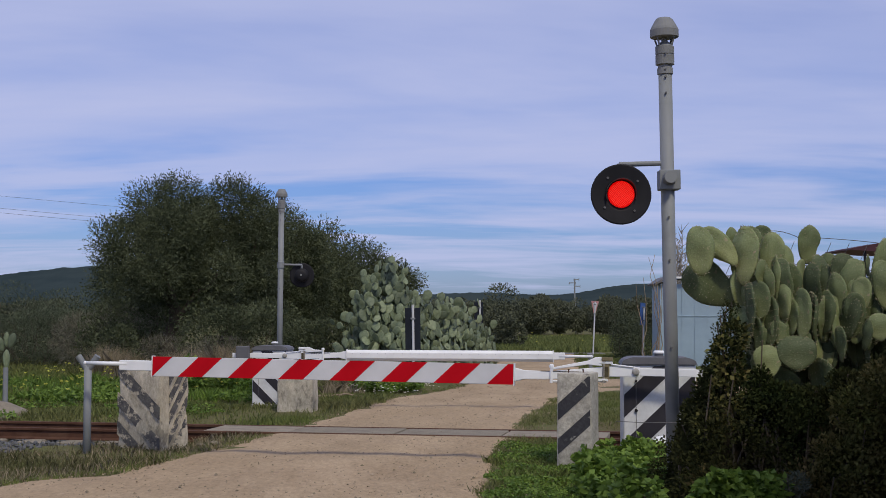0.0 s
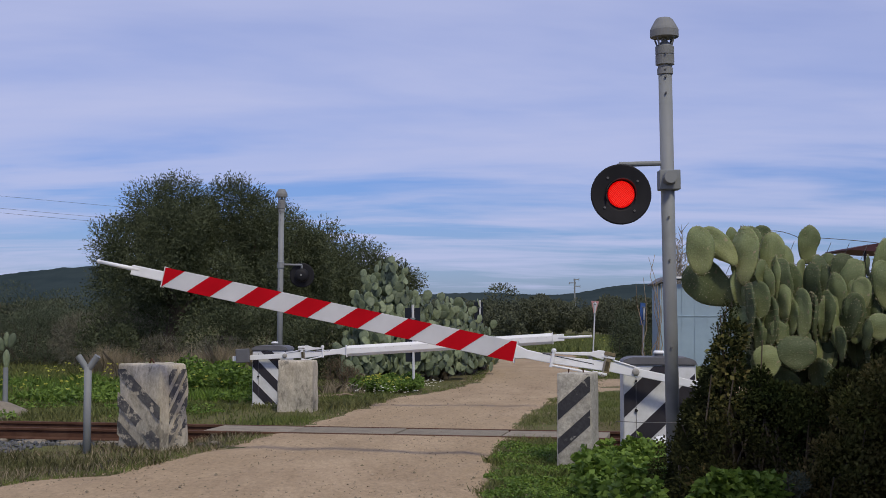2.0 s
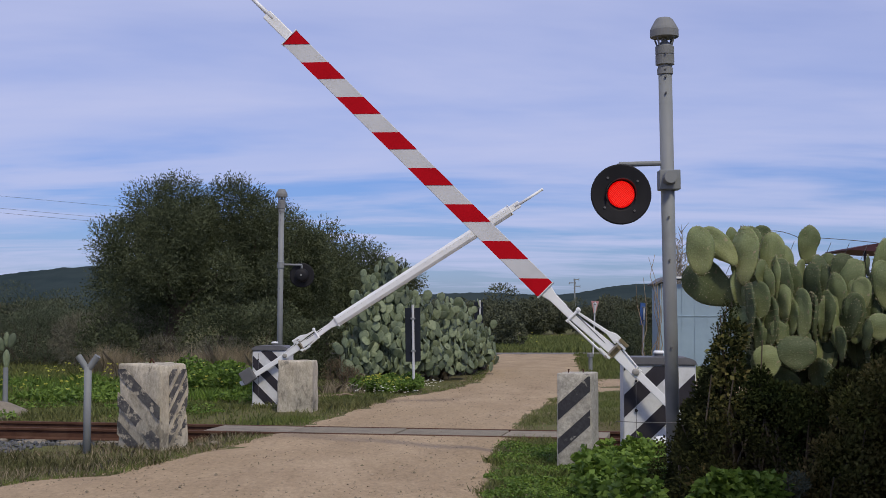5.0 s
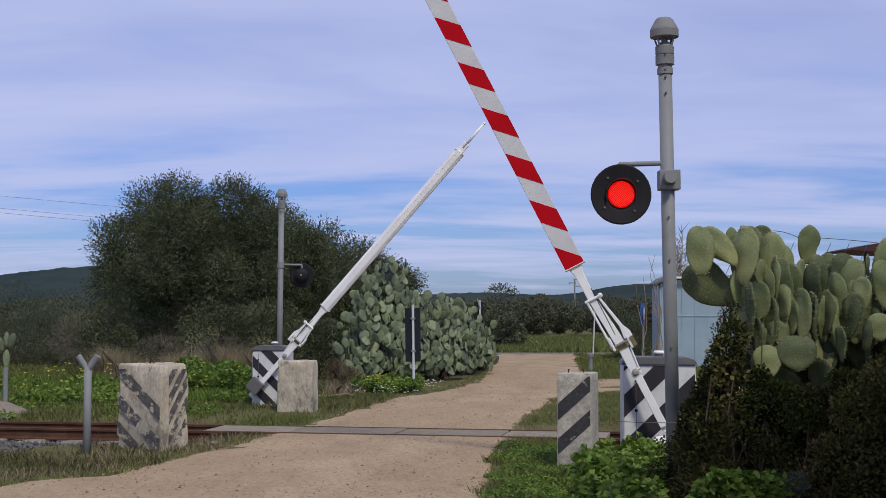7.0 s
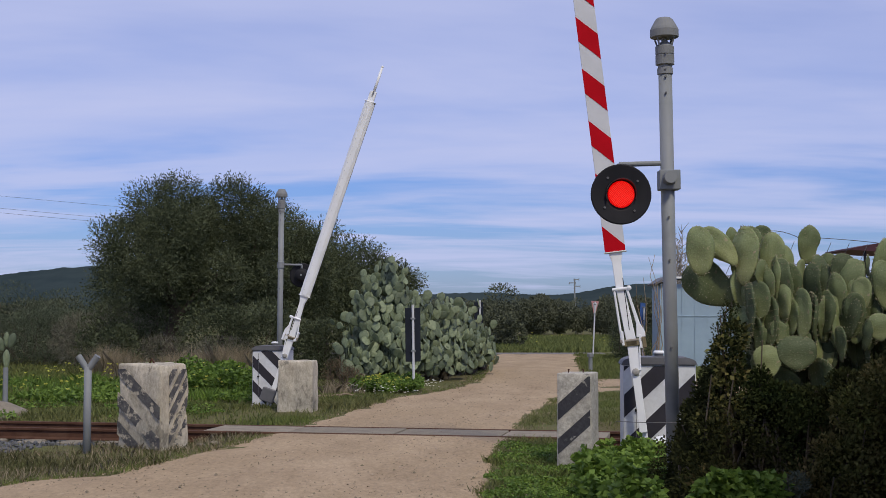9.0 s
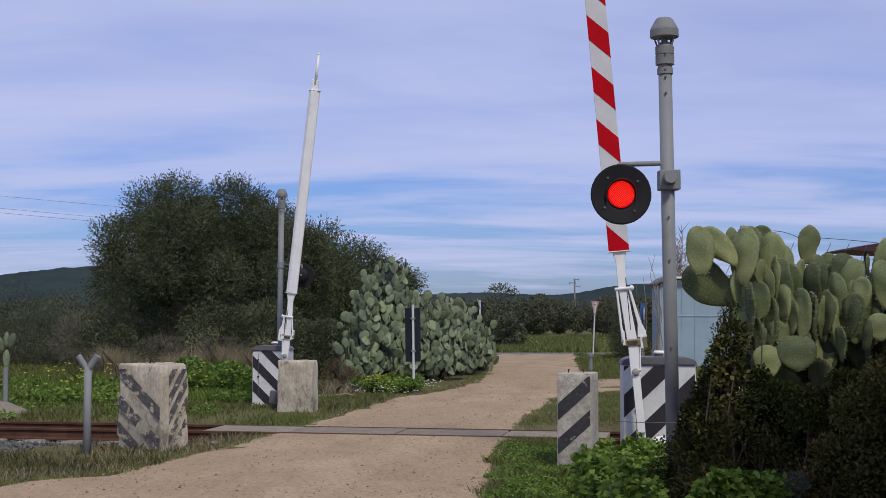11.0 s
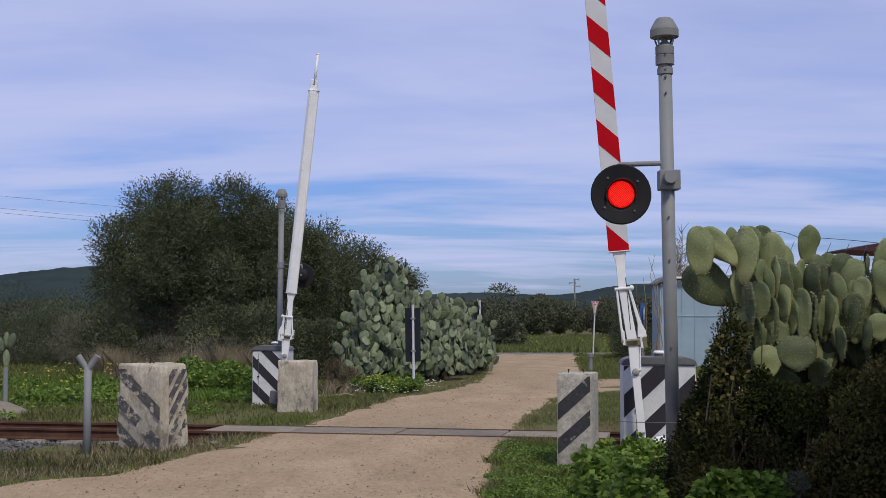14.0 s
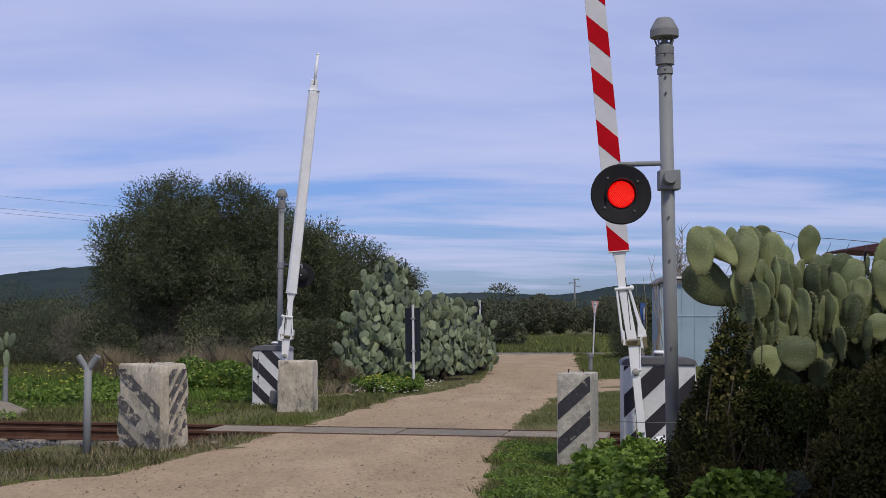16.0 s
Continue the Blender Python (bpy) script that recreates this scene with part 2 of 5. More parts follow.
    wood=mat("grey_timber", (0.20, 0.17, 0.13), (0.13, 0.11, 0.09), 6, 0.9, bump=0.004, stretch=(1, 1, 0.2)),
    lamp=glow("red_signal_light", (1.0, 0.003, 0.002), 0.62),
    lampbright=glow("red_signal_dots", (1.0, 0.05, 0.03), 1.15),
    whiteemit=mat("white_cap", (0.82, 0.83, 0.85), (0.75, 0.76, 0.78), 3, 0.4),
)


# ---- mesh helpers ----
def part(name, bm, material, parent=None, label=""):
    me = bpy.data.meshes.new(name)
    if isinstance(bm, bmesh.types.BMesh):
        bm.to_mesh(me)
        bm.free()
    else:
        v, f = bm
        me.from_pydata(v, [], f)
        me.update()
    me.materials.append(material)
    ob = new(name, me)
    ob.parent = parent
    if label:
        ob["label"] = label
    return ob


def thing(name, m, label, category, group="", kind=""):
    ob = new(name)
    ob.matrix_world = m
    ob.empty_display_size = 0.1
    return tagged(ob, label, category, group, kind)


def smooth(ob):
    for p in ob.data.polygons:
        p.use_smooth = True
    return ob


def box(bm, x0, x1, y0, y1, z0, z1, bevel=0.0, m=None):
    r = bmesh.ops.create_cube(bm, size=1.0, matrix=Matrix.LocRotScale(((x0 + x1) / 2, (y0 + y1) / 2, (z0 + z1) / 2), None, (x1 - x0, y1 - y0, z1 - z0)))
    vs = r["verts"]
    if bevel:
        es = list({e for v in vs for e in v.link_edges})
        out = bmesh.ops.bevel(bm, geom=es, offset=bevel, segments=2, affect="EDGES", profile=0.5)
        vs = list({v for f in out["faces"] for v in f.verts} | {v for v in vs if v.is_valid})
    if m is not None:
        bmesh.ops.transform(bm, matrix=m, verts=vs)
    return vs


def tube(bm, p, q, r0, r1=None, seg=16):
    p, q = Vector(p), Vector(q)
    d = q - p
    m = Matrix.Translation((p + q) / 2) @ d.to_track_quat("Z", "Y").to_matrix().to_4x4()
    return bmesh.ops.create_cone(bm, cap_ends=True, segments=seg, radius1=r0, radius2=r0 if r1 is None else r1, depth=d.length, matrix=m)["verts"]


def lathe(bm, prof, seg=28, m=None):
    """A solid of revolution about z from (radius, height) pairs."""
    rings = []
    for r, z in prof:
        rings.append([bm.verts.new((r * math.cos(2 * math.pi * k / seg), r * math.sin(2 * math.pi * k / seg), z)) for k in range(seg)])
    for a, b in zip(rings, rings[1:]):
        for k in range(seg):
            bm.faces.new((a[k], a[(k + 1) % seg], b[(k + 1) % seg], b[k]))
    bm.faces.new(list(reversed(rings[0])))
    bm.faces.new(rings[-1])
    vs = [v for r in rings for v in r]
    if m is not None:
        bmesh.ops.transform(bm, matrix=m, verts=vs)
    return vs


def prism(bm, outline, y0, y1):
    """A plate: an outline in x and z, extruded from y0 to y1."""
    a = [bm.verts.new((x, y0, z)) for x, z in outline]
    b = [bm.verts.new((x, y1, z)) for x, z in outline]
    n = len(a)
    bm.faces.new(a)
    bm.faces.new(list(reversed(b)))
    for k in range(n):
        bm.faces.new((a[k], b[k], b[(k + 1) % n], a[(k + 1) % n]))
    bmesh.ops.recalc_face_normals(bm, faces=bm.faces)


def clip_band(outline, z_at, slope, width):
    """The piece of a convex outline (x, z) between two slanting lines z = z_at + slope * x, width apart in z."""
    def cut(poly, sign, c):
        out = []
        for (ax, az), (bx, bz) in zip(poly, poly[1:] + poly[:1]):
            fa, fb = sign * (az - slope * ax - c), sign * (bz - slope * bx - c)
            if fa >= 0:
                out.append((ax, az))
            if fa * fb < 0:
                t = fa / (fa - fb)
                out.append((ax + (bx - ax) * t, az + (bz - az) * t))
        return out
    p = cut(outline, 1, z_at)
    return cut(p, -1, z_at + width) if len(p) > 2 else []


def unit(v):
    return v / np.maximum(np.linalg.norm(v, axis=1, keepdims=True), 1e-9)


def leaves(points, ways, length, width, rs, droop=0.0, fold=0.15):
    """Pointed leaf blades: four corners each, base at the points, along the ways."""
    n = len(points)
    ways = unit(ways + rs.normal(0, 0.25, (n, 3)))
    side = unit(np.cross(ways, rs.normal(0, 1, (n, 3))))
    up = np.cross(side, ways)
    ln = length * rs.uniform(0.6, 1.3, (n, 1))
    wd = width * rs.uniform(0.7, 1.25, (n, 1))
    mid = points + ways * ln * 0.5
    v = np.stack([points, mid + side * wd * 0.5 + up * wd * fold, points + ways * ln - np.array([0, 0, 1.0]) * ln * droop, mid - side * wd * 0.5 + up * wd * fold], 1)
    return v.reshape(-1, 3)


def quad_mesh(name, verts, material, parent=None, label="", corners=4):
    n = len(verts) // corners
    me = bpy.data.meshes.new(name)
    me.vertices.add(n * corners)
    me.vertices.foreach_set("co", np.ascontiguousarray(verts, dtype=np.float32).ravel())
    me.loops.add(n * corners)
    me.loops.foreach_set("vertex_index", np.arange(n * corners, dtype=np.int32))
    me.polygons.add(n)
    me.polygons.foreach_set("loop_start", np.arange(0, n * corners, corners, dtype=np.int32))
    me.update(calc_edges=True)
    me.materials.append(material)
    ob = new(name, me)
    ob.parent = parent
    if label:
        ob["label"] = label
    return ob


def blobs_surface(blobs, n, rs, shell=0.35):
    """Points in the outer shells of overlapping ellipsoids, with the way outwards; points deep inside another are dropped."""
    c = np.array([b[:3] for b in blobs])
    r = np.array([b[3:] for b in blobs])
    area = (r[:, 0] * r[:, 1] + r[:, 1] * r[:, 2] + r[:, 0] * r[:, 2])
    k = rs.choice(len(blobs), n, p=area / area.sum())
    d = unit(rs.normal(0, 1, (n, 3)))
    rad = 1 - shell * rs.random((n, 1)) ** 1.5
    p = c[k] + d * r[k] * rad
    keep = np.ones(n, bool)
    for j in range(len(blobs)):
        q = (((p - c[j]) / r[j]) ** 2).sum(1)
        keep &= (q > 0.5) | (k == j)
    return p[keep], unit(d / r[k])[keep]


# ---- ground, road, track ----
TRACK = pose(-0.62, 18.86, 0.0, 0, 0, -11.3)
TRACK_INV = TRACK.inverted()


def interp(v, pts):
    return float(np.interp(v, [p[0] for p in pts], [p[1] for p in pts]))


ROAD_L = [(-60, -16.5), (2, -8.5), (8, -7.0), (11, -5.6), (13.3, -4.25), (14.2, -3.45), (17.1, -2.72), (18.3, -2.38), (21, -1.95), (26.5, -0.95), (29.3, 0.15), (33, 0.85), (39, 1.25), (46, 1.75), (53, 2.1)]
ROAD_R = [(-60, -6.0), (2, -0.9), (8, 0.15), (12.4, 0.48), (16.4, 0.70), (18.3, 0.95), (21.6, 1.40), (27.3, 2.45), (29, 2.9), (32.5, 3.6), (38.3, 3.95), (46, 4.6), (53, 5.3)]


def ground_height(x, y):
    """Level by the road; a shallow trough along the track bed, low swells elsewhere."""
    q = TRACK_INV @ Vector((x, y, 0))
    z = 0.0
    if abs(q.y) < 2.4 and (q.x < -2.2 or q.x > 2.2):
        k = min(1.0, (2.4 - abs(q.y)) / 0.8) * min(1.0, (abs(q.x) - 2.2) / 0.8)
        z -= 0.16 * k
    off = min(max(interp(y, ROAD_L) - x, x - interp(y, ROAD_R), 0.0), 6.0)
    z += 0.05 * noise.noise((x * 0.5, y * 0.5, 0.3)) * min(off, 1.5)
    return z


def build_ground():
    xs = sorted(set([-2500, -1200, -600, -300, -150, -80, -50, -35, -25, -20] + [round(-16 + 0.35 * k, 3) for k in range(80)] + [14, 18, 25, 35, 50, 80, 150, 300, 600, 1200, 2500]))
    ys = sorted(set([-400, -100, -40, -15, -6, 0, 4, 7] + [round(9 + 0.3 * k, 3) for k in range(90)] + [37, 39, 42, 46, 50, 55, 60, 70, 85, 110, 160, 300, 700, 1500, 3500]))
    v = [(x, y, ground_height(x, y)) for y in ys for x in xs]
    w = len(xs)
    f = [(j * w + i, j * w + i + 1, (j + 1) * w + i + 1, (j + 1) * w + i) for j in range(len(ys) - 1) for i in range(w - 1)]
    g = smooth(part("ground", (v, f), M["soil"]))
    tagged(g, "rough grassy ground with bare soil patches", "ground", kind="structure")


def build_road():
    rows, cols = [], 40
    y = -58.0
    while y < 52.7:
        rows.append(y)
        y += 0.12 if 10 < y < 30 else (0.3 if y > 5 else 1.0)
    v, f = [], []
    for y in rows:
        a, b = interp(y, ROAD_L) - 0.5, interp(y, ROAD_R) + 0.5
        for c in range(cols + 1):
            u = c / cols
            x = a + (b - a) * u
            d = min(x - a, b - x)
            z = -0.03 + 0.055 * min(1.0, d / 0.9)
            z += 0.022 * noise.noise((x * 1.9, y * 1.1, 0)) * (1.4 if d < 1.0 else 0.5) + 0.008 * noise.noise((x * 7, y * 6, 4))
            z -= 0.014 * (math.exp(-((u - 0.34) / 0.07) ** 2) + math.exp(-((u - 0.70) / 0.07) ** 2))
            q = TRACK_INV @ Vector((x, y, 0))
            if abs(q.y) < 0.85 and d > 0.6:
                z = 0.028
            if abs(q.y) < 0.42:
                z = -0.1
            v.append((x, y, z))
    w = cols + 1
    f = [(j * w + i, j * w + i + 1, (j + 1) * w + i + 1, (j + 1) * w + i) for j in range(len(rows) - 1) for i in range(cols)]
    r = smooth(part("road", (v, f), M["dirt"]))
    tagged(r, "pale brown dirt road with shallow wheel ruts", "dirt road", kind="structure")
    # a side track that turns off to the right beyond the crossing
    v, f = [], []
    for j in range(41):
        x = 2.6 + j * 0.4
        for i in range(21):
            y = 27.6 + i * 0.32 + 0.03 * (x - 2.6) ** 1.6
            d = min(i, 20 - i) * 0.32
            v.append((x, y, -0.03 + 0.052 * min(1, d / 0.7) + 0.03 * noise.noise((x, y, 2))))
    f = [(j * 21 + i, j * 21 + i + 1, (j + 1) * 21 + i + 1, (j + 1) * 21 + i) for j in range(40) for i in range(20)]
    s = smooth(part("side_track", (v, f), M["dirt"]))
    tagged(s, "pale dirt side track leaving the road", "dirt road", kind="structure")
    bm = bmesh.new()
    box(bm, -120, 120, 52.8, 54.6, -0.2, 0.016, 0.006)
    t = part("asphalt_road", bm, M["tarmac"])
    tagged(t, "grey asphalt road crossing behind the dirt road", "road", kind="structure")


def rail_mesh(length):
    """A flat-bottomed rail along x, its top at z = 0."""
    prof = [(-0.07, -0.159), (0.07, -0.159), (0.07, -0.147), (0.012, -0.125), (0.008, -0.045), (0.034, -0.034), (0.034, -0.006), (0.026, 0.0), (-0.026, 0.0), (-0.034, -0.006), (-0.034, -0.034), (-0.008, -0.045), (-0.012, -0.125), (-0.07, -0.147)]
    n = len(prof)
    v = [(x, y, z) for x in (-length / 2, length / 2) for y, z in prof]
    f = [(k, (k + 1) % n, n + (k + 1) % n, n + k) for k in range(n)] + [tuple(range(n - 1, -1, -1)), tuple(range(n, 2 * n))]
    return v, f


def build_track():
    for s in (-1, 1):
        r = part("rail", rail_mesh(120), M["rust"])
        r.matrix_world = TRACK @ pose(0, s * 0.505, 0.038)
        tagged(r, "rusty steel rail running over the crossing", "rail", "rails of the track", "structure")
    # crossing slabs between the rails, one object each
    edges = [-2.70, -1.46, 0.04, 1.50, 2.90]
    for a, b in zip(edges, edges[1:]):
        bm = bmesh.new()
        box(bm, a + 0.012, b - 0.012, -0.42, 0.42, -0.15, 0.034, 0.01)
        o = part("crossing_slab", bm, M["concrete"])
        o.matrix_world = TRACK @ pose(0, 0, random.uniform(-0.004, 0.004), 0, 0, 0)
        tagged(o, "grey concrete slab laid between the rails", "concrete slab", "slabs of the crossing", "structure")
    bm = bmesh.new()
    box(bm, -0.13, 0.13, -0.95, 0.95, -0.22, -0.118, 0.02)
    first = part("sleeper", bm, M["concrete"])
    tagged(first, "half-buried concrete sleeper under the rails", "sleeper", "sleepers of the track", "structure")
    first.matrix_world = TRACK @ pose(-3.3, 0, 0)
    for k in range(1, 26):
        copy_thing(first, TRACK @ pose(-3.3 - 0.6 * k, 0, 0))
    for k in range(20):
        copy_thing(first, TRACK @ pose(3.3 + 0.6 * k, 0, 0))
    # ballast stones: one joined heap
    rs = np.random.RandomState(5)
    v, f = [], []
    base = [(0, 0, 1), (0.9, 0.1, 0.2), (-0.1, 0.9, 0.1), (-0.8, -0.2, 0.25), (0.1, -0.9, 0.15), (0, 0, -0.8)]
    tri = [(0, 1, 2), (0, 2, 3), (0, 3, 4), (0, 4, 1), (5, 2, 1), (5, 3, 2), (5, 4, 3), (5, 1, 4)]
    for _ in range(13000):
        left = rs.random_sample() < 0.78
        x = rs.uniform(-11, -3.0) if left else rs.uniform(3.0, 6)
        y = rs.uniform(-3.5, 1.6)
        if 0.44 < abs(y) < 0.57:
            continue
        p = TRACK @ Vector((x, y, 0))
        s = rs.uniform(0.018, 0.045)
        if y < -1.7 and x > -3.9:
            continue
        z = ground_height(p.x, p.y) + rs.uniform(-0.015, 0.025)
        rot = Euler(rs.uniform(0, 6, 3)).to_matrix()
        k = len(v)
        v += [tuple(p + Vector((0, 0, z)) + rot @ (Vector(b) * s * rs.uniform(0.75, 1.25))) for b in base]
        f += [tuple(k + i for i in t) for t in tri]
    b = part("ballast", (v, f), M["ballast"])
    tagged(b, "grey crushed stone ballast along the track", "ballast", kind="stuff")
    # loose pale stones beside the near rail
    for px, py, s in ((-5.55, 18.72, 0.13), (-6.0, 17.1, 0.16), (-5.85, 16.95, 0.10), (-3.95, 18.5, 0.07), (-2.93, 17.45, 0.05), (-2.88, 17.28, 0.06), (-3.05, 17.15, 0.05)):
        bm = bmesh.new()
        bmesh.ops.create_icosphere(bm, subdivisions=2, radius=s)
        for w in bm.verts:
            w.co = Vector((w.co.x * 1.5, w.co.y, w.co.z * 0.5)) * (1 + 0.35 * noise.noise(w.co * 9 + Vector((px, 0, 0))))
        o = part("stone", bm, M["concrete"])
        o.matrix_world = pose(px, py, ground_height(px, py) + s * 0.25, 0, 0, px * 77)
        tagged(o, "pale broken stone lying beside the track", "stone", "loose stones by the track")


build_ground()
build_road()
build_track()


# ---- level crossing ----
def roughen(bm, amount, scale=5.0):
    for v in bm.verts:
        v.co += Vector(noise.noise_vector(v.co * scale)) * amount


def worn_block(name, w, d, h, material, label, m, top=0.97, wear=0.02, edge=0.03):
    t = thing(name, m, label, "concrete block")
    bm = bmesh.new()
    box(bm, -w / 2, w / 2, -d / 2, d / 2, -0.1, h, edge)
    bmesh.ops.subdivide_edges(bm, edges=bm.edges[:], cuts=9, use_grid_fill=True)
    for v in bm.verts:
        k = 1 - (1 - top) * max(0, v.co.z) / h
        v.co.x *= k
        v.co.y *= k
    roughen(bm, wear, 4.0)
    roughen(bm, wear * 0.4, 14.0)
    smooth(part("body", bm, material, t))
    return t


def painted_bands(t, w, h, y, bands, slope, material, label="", m=None, inset=0.0, bare=0.0):
    a, e = -w / 2 + inset + bare, w / 2 - inset
    face = [(a, 0.02), (e, 0.02), (e, h - 0.02), (a, h - 0.02)]
    for z, width in bands:
        p = clip_band(face, z, slope, width)
        if len(p) > 2:
            bm = bmesh.new()
            prism(bm, p, y - 0.004, y + 0.01)
            if m is not None:
                bmesh.ops.transform(bm, matrix=m, verts=bm.verts[:])
            part("black_band", bm, material, t, label)


# left block, seen on its corner
LB = pose(-3.60, 16.90, 0, 0, 0, -33.5)
lb = worn_block("concrete_block", 0.74, 0.48, 1.04, M["block"], "weathered concrete block with worn black bands and lifting hook", LB, 0.97, 0.032)
painted_bands(lb, 0.72, 1.0, -0.246, [(0.64, 0.16), (0.25, 0.17), (-0.10, 0.17)], -0.75, M["oldblack"], "flaking black paint")
painted_bands(lb, 0.46, 1.0, -0.376, [(0.92, 0.12), (0.68, 0.12), (0.45, 0.13), (0.21, 0.12), (-0.02, 0.12)], 1.5, M["oldblack"], "flaking black paint", Matrix.Rotation(radians(90), 4, "Z"), 0.02, 0.12)
bm = bmesh.new()
tube(bm, (-0.07, 0, 1.03), (-0.03, 0, 1.10), 0.010)
tube(bm, (-0.03, 0, 1.10), (0.03, 0, 1.03), 0.010)
part("lifting_hook", bm, M["rust"], lb, "bent rusty steel hook")

rb = worn_block("concrete_block", 0.375, 0.42, 1.03, M["block_grey"], "grey concrete block with dark diagonal bands", pose(1.458, 14.716, 0, 0, 0, -17), 0.985, 0.007, 0.012)
painted_bands(rb, 0.365, 1.02, -0.2115, [(0.685, 0.178), (0.325, 0.165), (-0.09, 0.09)], 0.9, M["darkband"], "worn black paint", inset=0.008)
for x in (-0.10, 0.06):
    bm = bmesh.new()
    lathe(bm, [(0.007, 1.0), (0.007, 1.055), (0.011, 1.057), (0.011, 1.068)], 8, Matrix.Translation((x, 0, 0)))
    part("bolt", bm, M["rust"], rb)
fb = worn_block("concrete_block", 0.60, 0.5, 0.855, M["block"], "plain weathered concrete block", pose(-2.46, 23.05, 0, 0, 0, -6), 0.98)


def housing(name, m, w, d, h, label, bands, slope):
    t = thing(name, m, label, "barrier housing")
    bm = bmesh.new()
    box(bm, 0, w, 0, d, -0.05, h, 0.02)
    part("body", bm, M["housingwhite"], t, "white painted steel body")
    bm = bmesh.new()
    prism(bm, [(-0.02, h), (w + 0.02, h), (w - 0.01, h + 0.055), (w - 0.10, h + 0.085), (0.10, h + 0.085), (0.01, h + 0.055)], -0.025, d + 0.02)
    bmesh.ops.bevel(bm, geom=bm.edges[:], offset=0.008, segments=2, affect="EDGES")
    lid = part("lid", bm, M["lid"], t, "dark grey rounded lid")
    bm = bmesh.new()
    lathe(bm, [(0.05, h + 0.07), (0.05, h + 0.12)], 20, Matrix.Translation((w * 0.53, 0.32, 0)))
    part("lamp_base", bm, M["lid"], lid)
    bm = bmesh.new()
    lathe(bm, [(0.062, h + 0.12), (0.062, h + 0.135), (0.05, h + 0.15)], 20, Matrix.Translation((w * 0.53, 0.32, 0)))
    part("lamp_cap", bm, M["whiteemit"], lid, "white round cap")
    face = [(0.012, 0.02), (w - 0.012, 0.02), (w - 0.012, h - 0.012), (0.012, h - 0.012)]
    for z, width in bands:
        p = clip_band(face, z, slope, width)
        if len(p) > 2:
            bm = bmesh.new()
            prism(bm, p, -0.004, 0.008)
            part("black_band", bm, M["black"], t, "black diagonal band")
    # door lock and seam
    bm = bmesh.new()
    lathe(bm, [(0.018, 0), (0.018, 0.02)], 12, pose(w * 0.18, -0.003, h * 0.545, 90))
    part("lock", bm, M["dark"], t, "small black lock")
    bm = bmesh.new()
    lathe(bm, [(0.014, 0), (0.014, 0.02)], 12, pose(w * 0.18, -0.003, h * 0.84, 90))
    part("lock", bm, M["dark"], t, "small black lock")
    bm = bmesh.new()
    box(bm, w * 0.177, w * 0.184, -0.007, 0.005, h * 0.2, h * 0.95)
    part("seam", bm, M["lid"], t)
    bm = bmesh.new()
    box(bm, -0.03, w + 0.03, -0.03, d + 0.03, -0.2, 0.06, 0.01)
    part("plinth", bm, M["block_grey"], t, "low concrete plinth")
    return t


NEAR_YAW, FAR_YAW = -9.5, -7.1
near_barrier = housing("barrier", pose(1.985, 15.02, 0, 0, 0, -4), 0.80, 0.55, 1.10, "white barrier housing with black diagonal bands and raised boom", [(0.0, 0.25), (0.51, 0.25), (1.02, 0.25), (-0.51, 0.25), (-1.02, 0.25)], 0.96)
far_barrier = housing("barrier", pose(-3.35, 23.88, 0, 0, 0, -6), 0.62, 0.55, 1.0, "white barrier housing with black diagonal bands and white boom", [(0.725, 0.2), (0.30, 0.2), (-0.09, 0.19), (1.14, 0.2), (1.56, 0.2)], -1.0)


